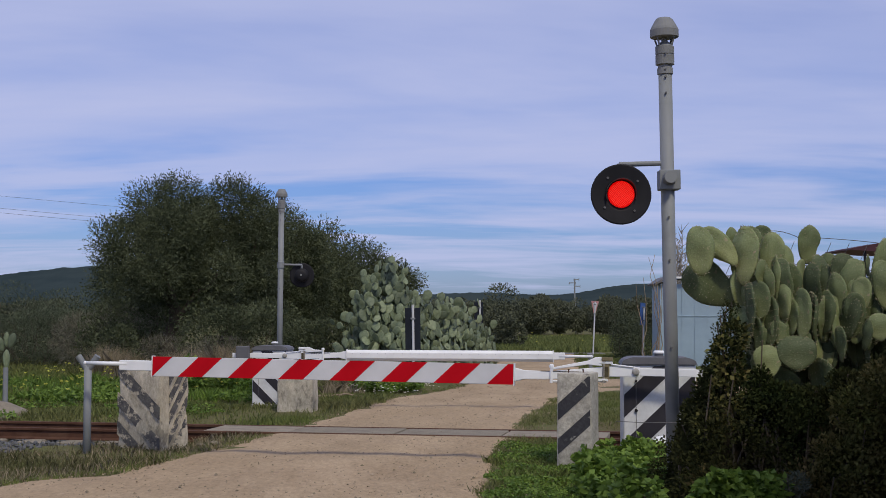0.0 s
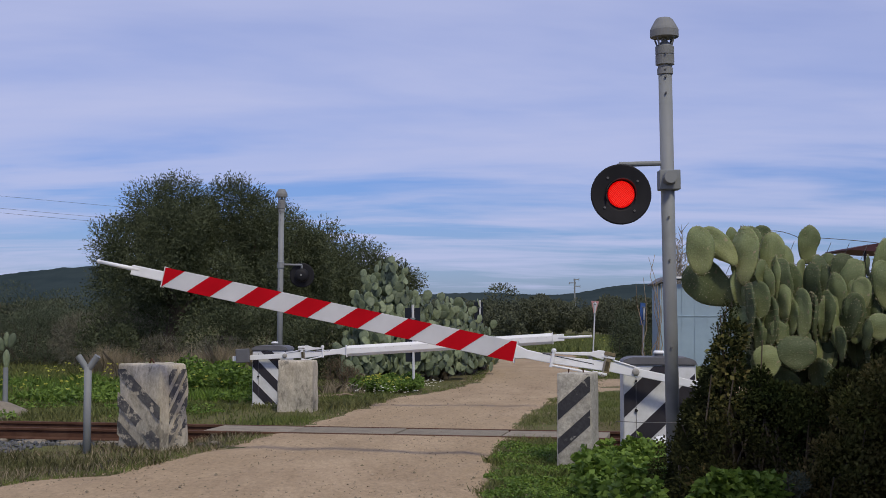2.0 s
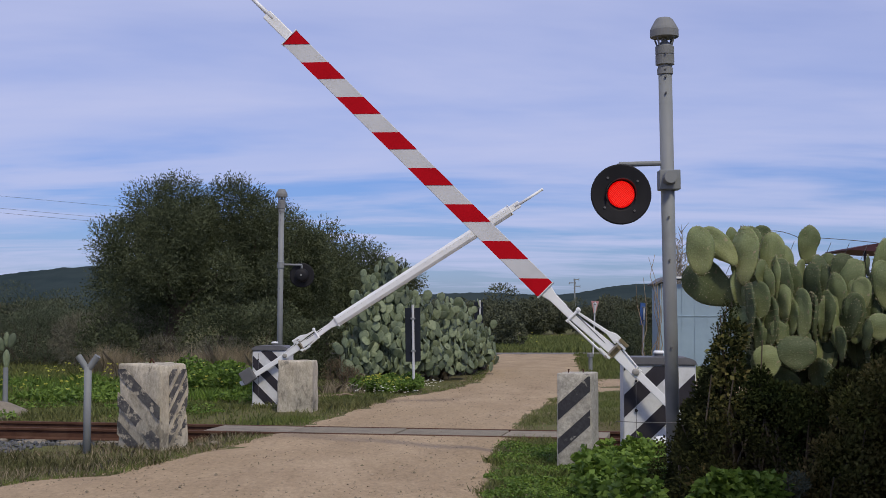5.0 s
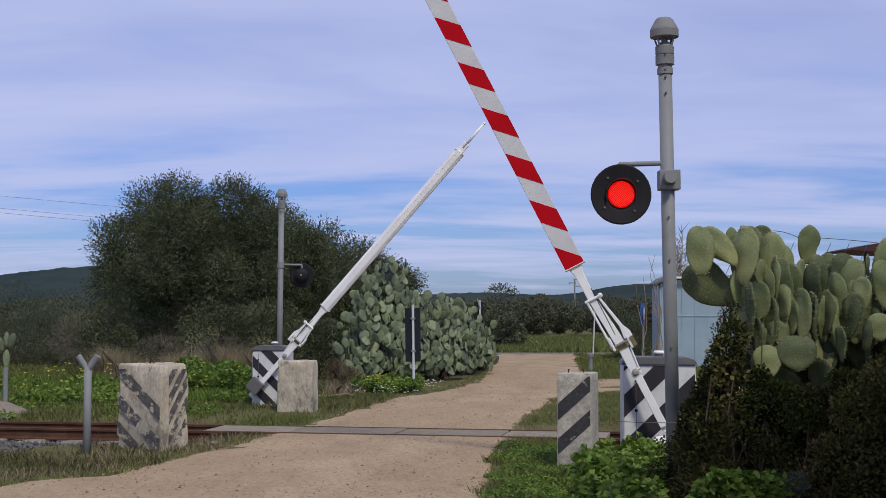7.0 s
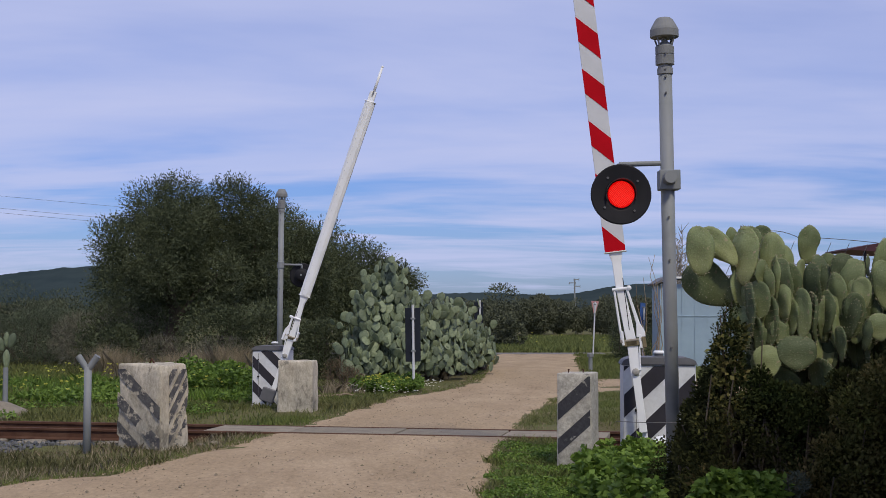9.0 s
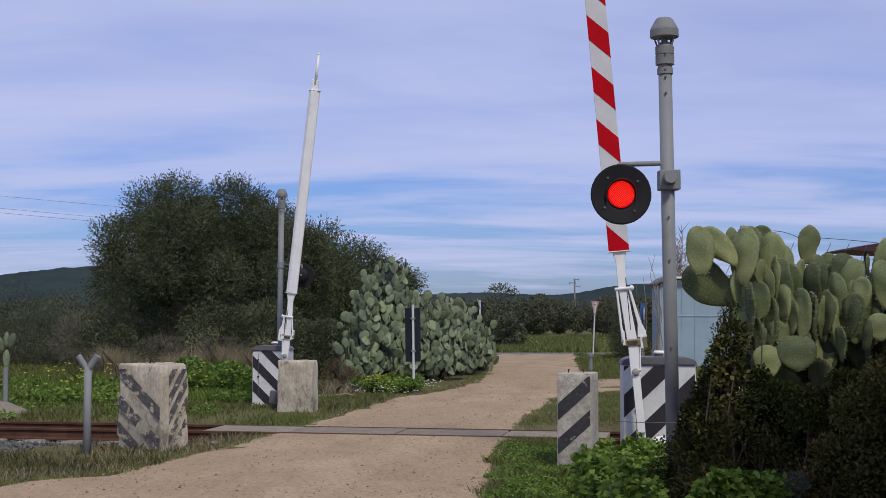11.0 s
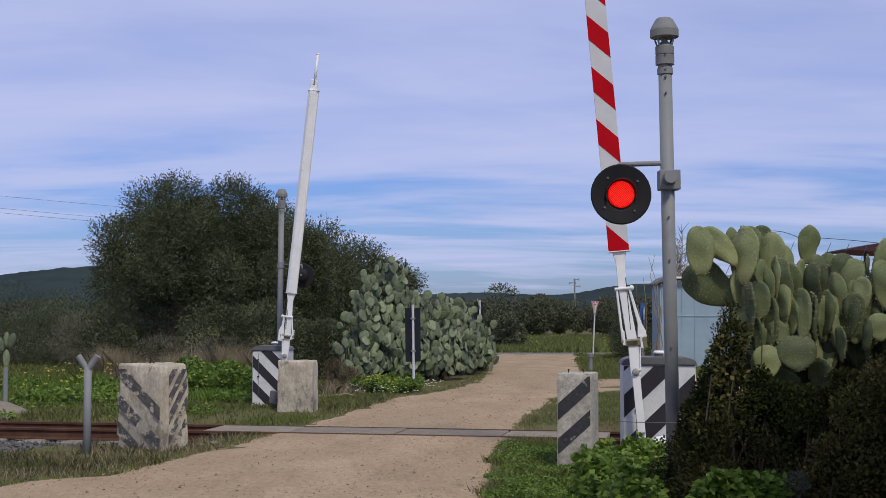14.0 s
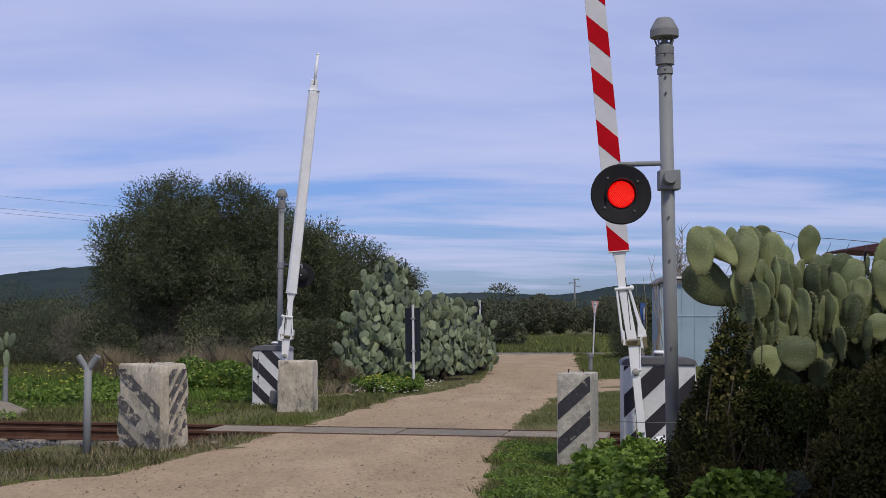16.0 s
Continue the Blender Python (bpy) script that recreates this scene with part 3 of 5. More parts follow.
def boom(barrier, side, s0, s1, tip, drop, striped, high):
    """A boom along side * x, its pivot at the origin: tail with counterweight, yoke, braces, panel and tip rod."""
    def X(s):
        return side * s
    bm = bmesh.new()
    # main bar: tail and root
    back = -0.66 if striped else -0.94
    box(bm, min(X(-0.04), X(0.34)), max(X(-0.04), X(0.34)), -0.024, 0.024, -0.056, 0.056, 0.006)
    box(bm, min(X(back), X(-0.03)), max(X(back), X(-0.03)), -0.019, 0.019, -0.042, 0.042, 0.006)
    b = part("boom", bm, M["white"], barrier, "white painted boom of a level crossing barrier")
    bm = bmesh.new()
    lathe(bm, [(0.036, -0.02), (0.040, 0.0), (0.040, 0.04), (0.032, 0.05), (0.015, 0.054)], 24, pose(0, 0, 0, 90))
    smooth(part("pivot_hub", bm, M["hub"], b, "grey round hub at the pivot"))
    # yoke
    bm = bmesh.new()
    box(bm, min(X(0.285), X(0.35)), max(X(0.285), X(0.35)), -0.042, 0.045, -0.085, 0.095, 0.006)
    yoke = part("yoke", bm, M["primer"] if striped else M["white"], b, "unpainted tan steel yoke" if striped else "white painted steel yoke")
    # the hollow's shade: a thin dark plate laid on the yoke's face
    bm = bmesh.new()
    box(bm, min(X(0.297), X(0.338)), max(X(0.297), X(0.338)), -0.0455, -0.035, -0.06, 0.05, 0.003)
    part("yoke_recess", bm, M["shadeprimer"], yoke, "dark plate standing in for the yoke's shaded hollow")
    bm = bmesh.new()
    box(bm, min(X(0.25), X(0.37)), max(X(0.25), X(0.37)), -0.06, 0.05, 0.112, 0.152, 0.008)
    part("yoke_cap", bm, M["primer"] if striped else M["white"], yoke)
    for z, a, e in ((0.095, 0.25, 0.40), (-0.095, 0.30, 0.46)):
        bm = bmesh.new()
        box(bm, min(X(a), X(e)), max(X(a), X(e)), -0.05, 0.05, z - 0.014, z + 0.014, 0.005)
        part("yoke_plate", bm, M["white"], yoke, "white painted plate")
    bm = bmesh.new()
    tube(bm, (X(0.02), -0.03, 0.05), (X(0.27), -0.03, 0.075), 0.009)
    tube(bm, (X(0.02), -0.03, 0.03), (X(0.02), -0.03, 0.062), 0.012)
    part("tie_rod", bm, M["white"], b)
    bm = bmesh.new()
    tube(bm, (X(0.345), -0.03, -0.11), (X(0.345), -0.03, 0.13), 0.016)
    lathe(bm, [(0.03, 0.10), (0.03, 0.13)], 6, Matrix.Translation((X(0.345), -0.03, 0)))
    lathe(bm, [(0.028, -0.125), (0.028, -0.10)], 6, Matrix.Translation((X(0.345), -0.03, 0)))
    part("hinge_pin", bm, M["steel"], b, "bare steel hinge pin")
    # root: a tapered flat beam to the panel
    bm = bmesh.new()
    c = drop
    pts = [(X(0.33), -0.06), (X(0.95), c - 0.045), (X(s0 - 0.12), c - 0.05), (X(s0 + 0.02), c - 0.085), (X(s0 + 0.02), c + 0.085), (X(s0 - 0.12), c + 0.05), (X(0.95), c + 0.045), (X(0.33), 0.05)]
    if side < 0:
        pts = pts[::-1]
    prism(bm, pts, -0.022, 0.03)
    bmesh.ops.bevel(bm, geom=bm.edges[:], offset=0.006, segments=1, affect="EDGES")
    part("root_beam", bm, M["white"], b)
    bm = bmesh.new()
    pts = [(X(0.37), 0.055), (X(0.37), 0.155), (X(0.44), 0.150), (X(0.52), 0.112), (X(s0 - 0.42), c + 0.085), (X(s0 - 0.42), c + 0.060), (X(0.52), 0.070)]
    prism(bm, pts if side > 0 else pts[::-1], -0.045, -0.015)
    bmesh.ops.bevel(bm, geom=bm.edges[:], offset=0.005, segments=1, affect="EDGES")
    part("brace", bm, M["white"], b, "flared white brace plate")
    bm = bmesh.new()
    tube(bm, (X(0.33), -0.03, -0.105), (X(s0 - 0.42), -0.03, c - 0.065), 0.013)
    part("brace", bm, M["white"], b, "thin white brace rod")
    bm = bmesh.new()
    tube(bm, (X(s0 - 0.42), -0.035, c - 0.085), (X(s0 - 0.42), -0.035, c + 0.10), 0.017)
    lathe(bm, [(0.028, c + 0.085), (0.028, c + 0.11), (0.015, c + 0.125)], 8, Matrix.Translation((X(s0 - 0.42), -0.035, 0)))
    part("cross_bolt", bm, M["white"], b, "white painted cross bolt")
    bm = bmesh.new()
    box(bm, min(X(0.46), X(s0 - 0.30)), max(X(0.46), X(s0 - 0.30)), -0.0235, -0.018, c * 0.7 + 0.024, c * 0.7 + 0.032)
    part("slot", bm, M["dark"], b, "dark slot in the beam")
    # panel: a folded sheet with flanges, open on its back
    n = 1 if striped else -1
    prof = [(0.0, -high / 2), (0.0, high / 2), (0.05, high / 2), (0.085, high / 4), (0.085, -high / 4), (0.05, -high / 2)]
    v, f = [], []
    for s in (s0, s1):
        for y, z in prof:
            v.append((X(s), n * (y - 0.035) - 0.0, c + z))
    k = len(prof)
    f = [(i, (i + 1) % k, k + (i + 1) % k, k + i) for i in range(k)] + [tuple(range(k)), tuple(range(2 * k - 1, k - 1, -1))]
    bm = bmesh.new()
    vs = [bm.verts.new(q) for q in v]
    for q in f:
        bm.faces.new([vs[i] for i in q])
    bmesh.ops.recalc_face_normals(bm, faces=bm.faces)
    bmesh.ops.bevel(bm, geom=bm.edges[:], offset=0.004, segments=1, affect="EDGES")
    p = part("panel", bm, M["panel"] if striped else M["white"], b, "white reflective sheet panel")
    if striped:
        length = s1 - s0
        rect = [(0, -high / 2), (length, -high / 2), (length, high / 2), (0, high / 2)]
        for j in range(8):
            u = -0.05 + 0.597 * j                 # from the panel's tip end
            q = clip_u(u, u + 0.285, 0.235, length, high)
            if len(q) > 2:
                bm = bmesh.new()
                prism(bm, [(X(s1) - side * x, c + z) for x, z in q], -0.039, -0.033)
                part("red_stripe", bm, M["red"], b, "red reflective stripe")
    else:
        for j in range(24):
            bm = bmesh.new()
            s = s0 + 0.1 + (s1 - s0 - 0.2) * j / 23
            lathe(bm, [(0.007, 0), (0.007, 0.004)], 6, pose(X(s), -0.0505, c + 0.03, 90))
            part("rivet", bm, M["panel"], b)
    for s in (s0 - 0.012, s1 + 0.002):
        bm = bmesh.new()
        box(bm, min(X(s), X(s + 0.01)), max(X(s), X(s + 0.01)), -0.05, 0.05, c - high / 2 - 0.01, c + high / 2 + 0.01, 0.002)
        part("end_plate", bm, M["white"], b)
    bm = bmesh.new()
    e = s1 + 0.42 if striped else s1 + 0.2
    box(bm, min(X(s1), X(e)), max(X(s1), X(e)), -0.02, 0.025, c - 0.055, c + 0.065, 0.01)
    part("tip_plate", bm, M["white"], b)
    bm = bmesh.new()
    rod = c + (0.02 if striped else 0.0)
    tube(bm, (X(e - 0.1), 0, rod), (X(tip), 0, rod), 0.026, 0.022)
    bmesh.ops.create_uvsphere(bm, u_segments=12, v_segments=8, radius=0.026, matrix=Matrix.Translation((X(tip), 0, rod)))
    smooth(part("tip_rod", bm, M["white"], b, "white tip rod"))
    bm = bmesh.new()
    box(bm, min(X(-0.85), X(-0.62)), max(X(-0.85), X(-0.62)), -0.13, -0.022, -0.075, 0.165, 0.012) if not striped else box(bm, min(X(-0.72), X(-0.5)), max(X(-0.72), X(-0.5)), 0.022, 0.05, -0.04, 0.04, 0.006)
    part("counterweight", bm, M["lid"] if not striped else M["white"], b, "counterweight plates")
    return b


def clip_u(a, b, slant, length, high):
    """A leaning stripe, from a to b along the top edge, cut off at the panel's ends."""
    q = [(a - slant, -high / 2), (b - slant, -high / 2), (b, high / 2), (a, high / 2)]
    for sign, lim in ((1, 0.0), (-1, length)):
        out = []
        for (ax, az), (bx, bz) in zip(q, q[1:] + q[:1]):
            fa, fb = sign * (ax - lim), sign * (bx - lim)
            if fa >= 0:
                out.append((ax, az))
            if fa * fb < 0:
                t = fa / (fa - fb)
                out.append((ax + (bx - ax) * t, az + (bz - az) * t))
        q = out
    return q


near_boom = boom(near_barrier, -1, 1.338, 5.527, 6.367, -0.057, True, 0.226)
far_boom = boom(far_barrier, 1, 1.10, 4.66, 5.312, 0.015, False, 0.185)


def signal(m, label, lamp_dx, lamp_z, toward, clamp_z, lit):
    t = thing("crossing_signal", m, label, "warning signal")
    bm = bmesh.new()
    lathe(bm, [(0.05, -0.2), (0.05, 3.52)], 28)
    smooth(part("pole", bm, M["galv"], t, "grey galvanised steel pole"))
    bm = bmesh.new()
    lathe(bm, [(0.052, 3.44), (0.058, 3.445), (0.058, 3.488), (0.052, 3.493), (0.052, 3.508), (0.069, 3.515), (0.069, 3.581), (0.065, 3.584), (0.065, 3.589), (0.069, 3.592), (0.069, 3.648), (0.056, 3.660), (0.024, 3.688), (0.016, 3.74)], 28)
    part("sleeve", bm, M["cap"], t, "grey stepped metal sleeve")
    bm = bmesh.new()
    lathe(bm, [(0.100, 3.716), (0.105, 3.720), (0.105, 3.772), (0.098, 3.790), (0.063, 3.852), (0.046, 3.864)], 28)
    bellcap = part("bell_cap", bm, M["cap"], t, "grey domed bell cover")
    for k in range(4):
        a = radians(45 + 90 * k)
        bm = bmesh.new()
        tube(bm, (0.06 * math.cos(a), 0.06 * math.sin(a), 3.645), (0.094 * math.cos(a), 0.094 * math.sin(a), 3.73), 0.007, seg=8)
        part("prong", bm, M["cap"], bellcap)
    bm = bmesh.new()
    tube(bm, (0, 0, 3.65), (0, 0, 3.78), 0.016, seg=10)
    part("bell_stem", bm, M["dark"], bellcap)
    for z in (3.59, 3.475, 3.42, 3.30, 2.385, 2.07, 1.43):
        bm = bmesh.new()
        lathe(bm, [(0.008, 0), (0.008, 0.018)], 6, pose(-0.006, -0.046 if z < 3.5 else -0.066, z, 90))
        part("bolt", bm, M["lid"], t)
    # bracket arm and clamp
    bm = bmesh.new()
    tube(bm, (0, 0, clamp_z), (lamp_dx, 0, clamp_z - 0.005), 0.019, seg=12)
    tube(bm, (lamp_dx, 0, clamp_z), (lamp_dx, -toward * 0.01, lamp_z + 0.1), 0.019, seg=12)
    part("bracket_arm", bm, M["galv"], t)
    bm = bmesh.new()
    if lit:
        box(bm, -0.068, 0.085, -0.075, 0.06, clamp_z - 0.20, clamp_z - 0.055, 0.006)
        tube(bm, (0.0, -0.06, clamp_z - 0.12), (0.0, -0.15, clamp_z - 0.115), 0.052, 0.045)
    else:
        lathe(bm, [(0.052, clamp_z - 0.07), (0.062, clamp_z - 0.065), (0.062, clamp_z + 0.045), (0.052, clamp_z + 0.05)], 24)
    part("clamp", bm, M["galv"], t, "bolted steel clamp")
    # the lamp: round shield, housing, visor, lens
    face = pose(lamp_dx, -toward * 0.05, lamp_z, 90 if toward > 0 else -90)
    bm = bmesh.new()
    lathe(bm, [(0.212, -0.012), (0.222, -0.006), (0.222, 0.01), (0.214, 0.016), (0.12, 0.006), (0.115, 0.004)], 48, face)
    shield = part("shield", bm, M["dark"], t, "round matt black shield")
    bm = bmesh.new()
    lathe(bm, [(0.06, -0.17), (0.115, -0.15), (0.125, -0.03), (0.125, -0.012)], 32, face)
    smooth(part("lamp_body", bm, M["dark"], shield))
    bm = bmesh.new()
    seg = 32
    ring = []
    for k in range(seg + 1):
        a = math.radians(-20 + 220 * k / seg)
        deep = 0.10 * (0.35 + 0.65 * max(0.0, math.sin(a)))
        for r, z in ((0.108, 0.006), (0.108, 0.006 + deep), (0.113, 0.006 + deep), (0.113, 0.006)):
            ring.append(bm.verts.new(face @ Vector((r * math.cos(a), r * math.sin(a) * (1 if toward > 0 else -1), z))))
    for k in range(seg):
        for j in range(4):
            bm.faces.new((ring[4 * k + j], ring[4 * k + (j + 1) % 4], ring[4 * k + 4 + (j + 1) % 4], ring[4 * k + 4 + j]))
    part("visor", bm, M["visor"], shield, "dark grey visor over the lens")
    bm = bmesh.new()
    lathe(bm, [(0.099, 0.008), (0.095, 0.018), (0.07, 0.026), (0.03, 0.03)], 32, face)
    lens = smooth(part("lens", bm, M["lamp"], shield, "glowing red lens" if lit else "red lens"))
    if lit:
        v, f = [], []
        ca, sa = math.cos(radians(35)), math.sin(radians(35))
        for i in range(-12, 13):
            for j in range(-12, 13):
                x, y = (i * ca - j * sa) * 0.0115, (i * sa + j * ca) * 0.0115
                if math.hypot(x, y) > 0.090:
                    continue
                k = len(v)
                z = 0.0315 if math.hypot(x, y) < 0.03 else 0.0315 - (math.hypot(x, y) - 0.03) * 0.13
                v += [tuple(face @ Vector((x + 0.0036 * math.cos(q), y + 0.0036 * math.sin(q), z))) for q in np.linspace(0, 2 * math.pi, 7)[:-1]]
                f.append(tuple(range(k, k + 6)))
        part("lens_dots", (v, f), M["lampbright"], lens, "bright red light dots")
    for k in range(4):
        a = radians(38 + 90 * k)
        bm = bmesh.new()
        lathe(bm, [(0.009, 0.008), (0.009, 0.018)], 6, face @ Matrix.Translation((0.155 * math.cos(a), 0.155 * math.sin(a), 0)))
        part("screw", bm, M["lid"], shield)
    if not lit:
        bm = bmesh.new()
        lathe(bm, [(0.018, -0.19), (0.018, -0.165)], 8, face)
        part("cable_gland", bm, M["cap"], shield, "pale cable gland")
    return t


signal(pose(1.69, 9.95, 0, 0, -0.81, 0), "tall grey pole with bell and red warning light", -0.351, 2.555, 1, 2.785, True)
signal(pose(-2.945, 24.42, 0.03, 0, 0.5, 0), "grey pole with bell and dark round signal shield", 0.38, 2.31, -1, 2.50, False)

# rest post with a forked top
t = thing("boom_rest_post", pose(-4.235, 16.22, 0, 0, 0, -8), "grey steel post with forked top for the boom", "post")
bm = bmesh.new()
lathe(bm, [(0.045, -0.2), (0.045, 1.03)], 20)
smooth(part("post", bm, M["galv"], t))
for s in (-1, 1):
    bm = bmesh.new()
    tube(bm, (0, 0, 0.99), (s * 0.122, 0, 1.16), 0.038, seg=18)
    part("fork_arm", bm, M["galv"], t)
# bollard behind the grey block
t = thing("bollard", pose(4.10, 37.8, 0), "small grey metal bollard at the roadside", "bollard")
bm = bmesh.new()
lathe(bm, [(0.055, -0.1), (0.055, 0.42)], 14)
part("post", bm, M["galv"], t)
bm = bmesh.new()
lathe(bm, [(0.09, 0.42), (0.09, 0.50), (0.07, 0.52)], 14)
part("head", bm, M["cap"], t)
# post with a cactus beyond the track
t = thing("post", pose(-7.53, 23.42, 0, 0, 0, 5), "grey pipe post standing in the grass", "post")
bm = bmesh.new()
lathe(bm, [(0.045, -0.2), (0.045, 0.72)], 16)
part("pipe", bm, M["galv"], t)


# ---- signs, hut, pylon ----
def sign(m, w, h, z, label, pole_h, tri=False, face="signback"):
    t = thing("road_sign", m, label, "road sign")
    bm = bmesh.new()
    lathe(bm, [(0.028, -0.2), (0.028, pole_h)], 14)
    part("pole", bm, M["panel"], t, "pale metal pole")
    bm = bmesh.new()
    if tri:
        prism(bm, [(-w / 2, z + h), (0, z), (w / 2, z + h)], 0.03, 0.045)
    else:
        box(bm, -w / 2, w / 2, 0.03, 0.055, z, z + h, 0.008)
    pl = part("plate", bm, M[face], t, "dark unpainted back of the plate" if face == "signback" else "")
    if tri:
        bm = bmesh.new()
        prism(bm, [(-w * 0.3, z + h * 0.88), (0, z + h * 0.28), (w * 0.3, z + h * 0.88)], 0.024, 0.032)
        part("face", bm, M["panel"], pl, "faded white centre of the sign")
    for q in (0.2, 0.8):
        bm = bmesh.new()
        box(bm, -0.05, 0.05, -0.035, 0.035, z + h * q - 0.02, z + h * q + 0.02, 0.004)
        part("clamp", bm, M["galv"], pl)
    return t


sign(pose(-0.63, 29.3, 0, 0, -0.7, 8), 0.33, 1.16, 0.60, "tall narrow sign plate seen from behind on a pole", 1.83)
sign(pose(1.22, 45, 0, 0, 0, 50), 0.45, 0.86, 1.12, "narrow sign plate seen from behind on a pole", 2.05)
sign(pose(5.85, 53.0, 0, 0, 2.6, 0), 0.30, 0.62, 1.45, "faded give way sign leaning on a thin pole", 2.05, True, "pink")
sign(pose(6.62, 45, 0, 0, 3, 56), 0.36, 0.74, 1.22, "small blue road sign on a thin pole", 1.8, False, "blue")

hut = thing("hut", pose(6.56, 41, 0, 0, 0, -4), "blue-grey sheet metal hut with dark low roof", "hut")
bm = bmesh.new()
box(bm, 0.25, 3.2, 0, 3.0, -0.1, 2.5, 0.01)
part("wall", bm, M["hut"], hut, "blue-grey painted sheet wall")
bm = bmesh.new()
prism(bm, [(0.0, -0.1), (0.25, -0.1), (0.25, 2.62), (0.0, 2.5)], 0.05, 2.9)
part("corner_post", bm, M["hut"], hut)
bm = bmesh.new()
prism(bm, [(-0.12, 2.48), (0.22, 2.68), (3.4, 2.70), (3.4, 2.76), (0.2, 2.75), (-0.14, 2.53)], -0.15, 3.15)
part("roof", bm, M["lid"], hut, "dark low-pitched roof")
bm = bmesh.new()
box(bm, 0.22, 3.4, -0.23, -0.155, 2.66, 2.72, 0.008)
part("gutter", bm, M["white"], hut, "white painted gutter")
for k in range(8):
    bm = bmesh.new()
    box(bm, 0.26 + 0.38 * k, 0.275 + 0.38 * k, -0.012, 0.004, 0.0, 2.46)
    part("sheet_seam", bm, M["hut"], hut)
bm = bmesh.new()
box(bm, 0.25, 3.2, -0.02, 0.004, 1.52, 1.55, 0.004)
part("rail", bm, M["hut"], hut)

py = thing("utility_pole", pose(16.5, 170, 0), "far off lattice power pole with cross-arms", "power pole")
bm = bmesh.new()
tube(bm, (0, 0, -0.5), (0, 0, 5.7), 0.13, 0.09, 10)
part("mast", bm, M["galv"], py)
for z, a, b in ((5.6, -0.1, 0.55), (5.17, -0.68, 0.1), (4.75, -0.05, 0.68)):
    bm = bmesh.new()
    box(bm, a, b, -0.06, 0.06, z - 0.055, z + 0.055)
    arm = part("cross_arm", bm, M["galv"], py)
    for x in (a, b):
        bm = bmesh.new()
        tube(bm, (x, 0, z - 0.2), (x, 0, z + 0.14), 0.04, seg=6)
        part("insulator", bm, M["galv"], arm)


def cable(name, a, b, sag, r, label, n=24, category="overhead wire"):
    a, b = Vector(a), Vector(b)
    cu = bpy.data.curves.new(name, "CURVE")
    cu.dimensions, cu.bevel_depth, cu.bevel_resolution = "3D", r, 1
    sp = cu.splines.new("POLY")
    sp.points.add(n)
    for k in range(n + 1):
        u = k / n
        p = a.lerp(b, u) - Vector((0, 0, 4 * sag * u * (1 - u)))
        sp.points[k].co = (*p, 1)
    cu.materials.append(M["wire"])
    o = new(name, cu)
    return tagged(o, label, category)


wp = thing("utility_pole", pose(-9.4, 60, 0), "grey timber pole carrying wires behind the olive trees", "power pole")
bm = bmesh.new()
tube(bm, (0, 0, -0.3), (0, 0, 6.0), 0.11, 0.08, 12)
part("mast", bm, M["wood"], wp)
for z in (5.87, 5.32, 5.12):
    bm = bmesh.new()
    lathe(bm, [(0.03, z - 0.09), (0.045, z - 0.05), (0.045, z), (0.02, z + 0.03)], 8, Matrix.Translation((0, -0.12, 0)))
    part("insulator", bm, M["cap"], wp)
    cable("overhead_wire", (-24.0, 44, 5.87 + (z - 5.87) * 0.72 + 0.50), (-9.4, 59.88, z), 0.05, 0.0055, "thin dark overhead wire crossing the sky")


# ---- vegetation ----
def limb_mesh(bm, p, q, r0, r1, rs, bends=4):
    p, q = Vector(p), Vector(q)
    last, lr = p, r0
    for k in range(1, bends + 1):
        u = k / bends
        nxt = p.lerp(q, u) + Vector(rs.normal(0, 0.05 * (q - p).length, 3)) * (1 - u * 0.5)
        rr = r0 + (r1 - r0) * u
        tube(bm, last, nxt, lr, rr, 8)
        last, lr = nxt, rr


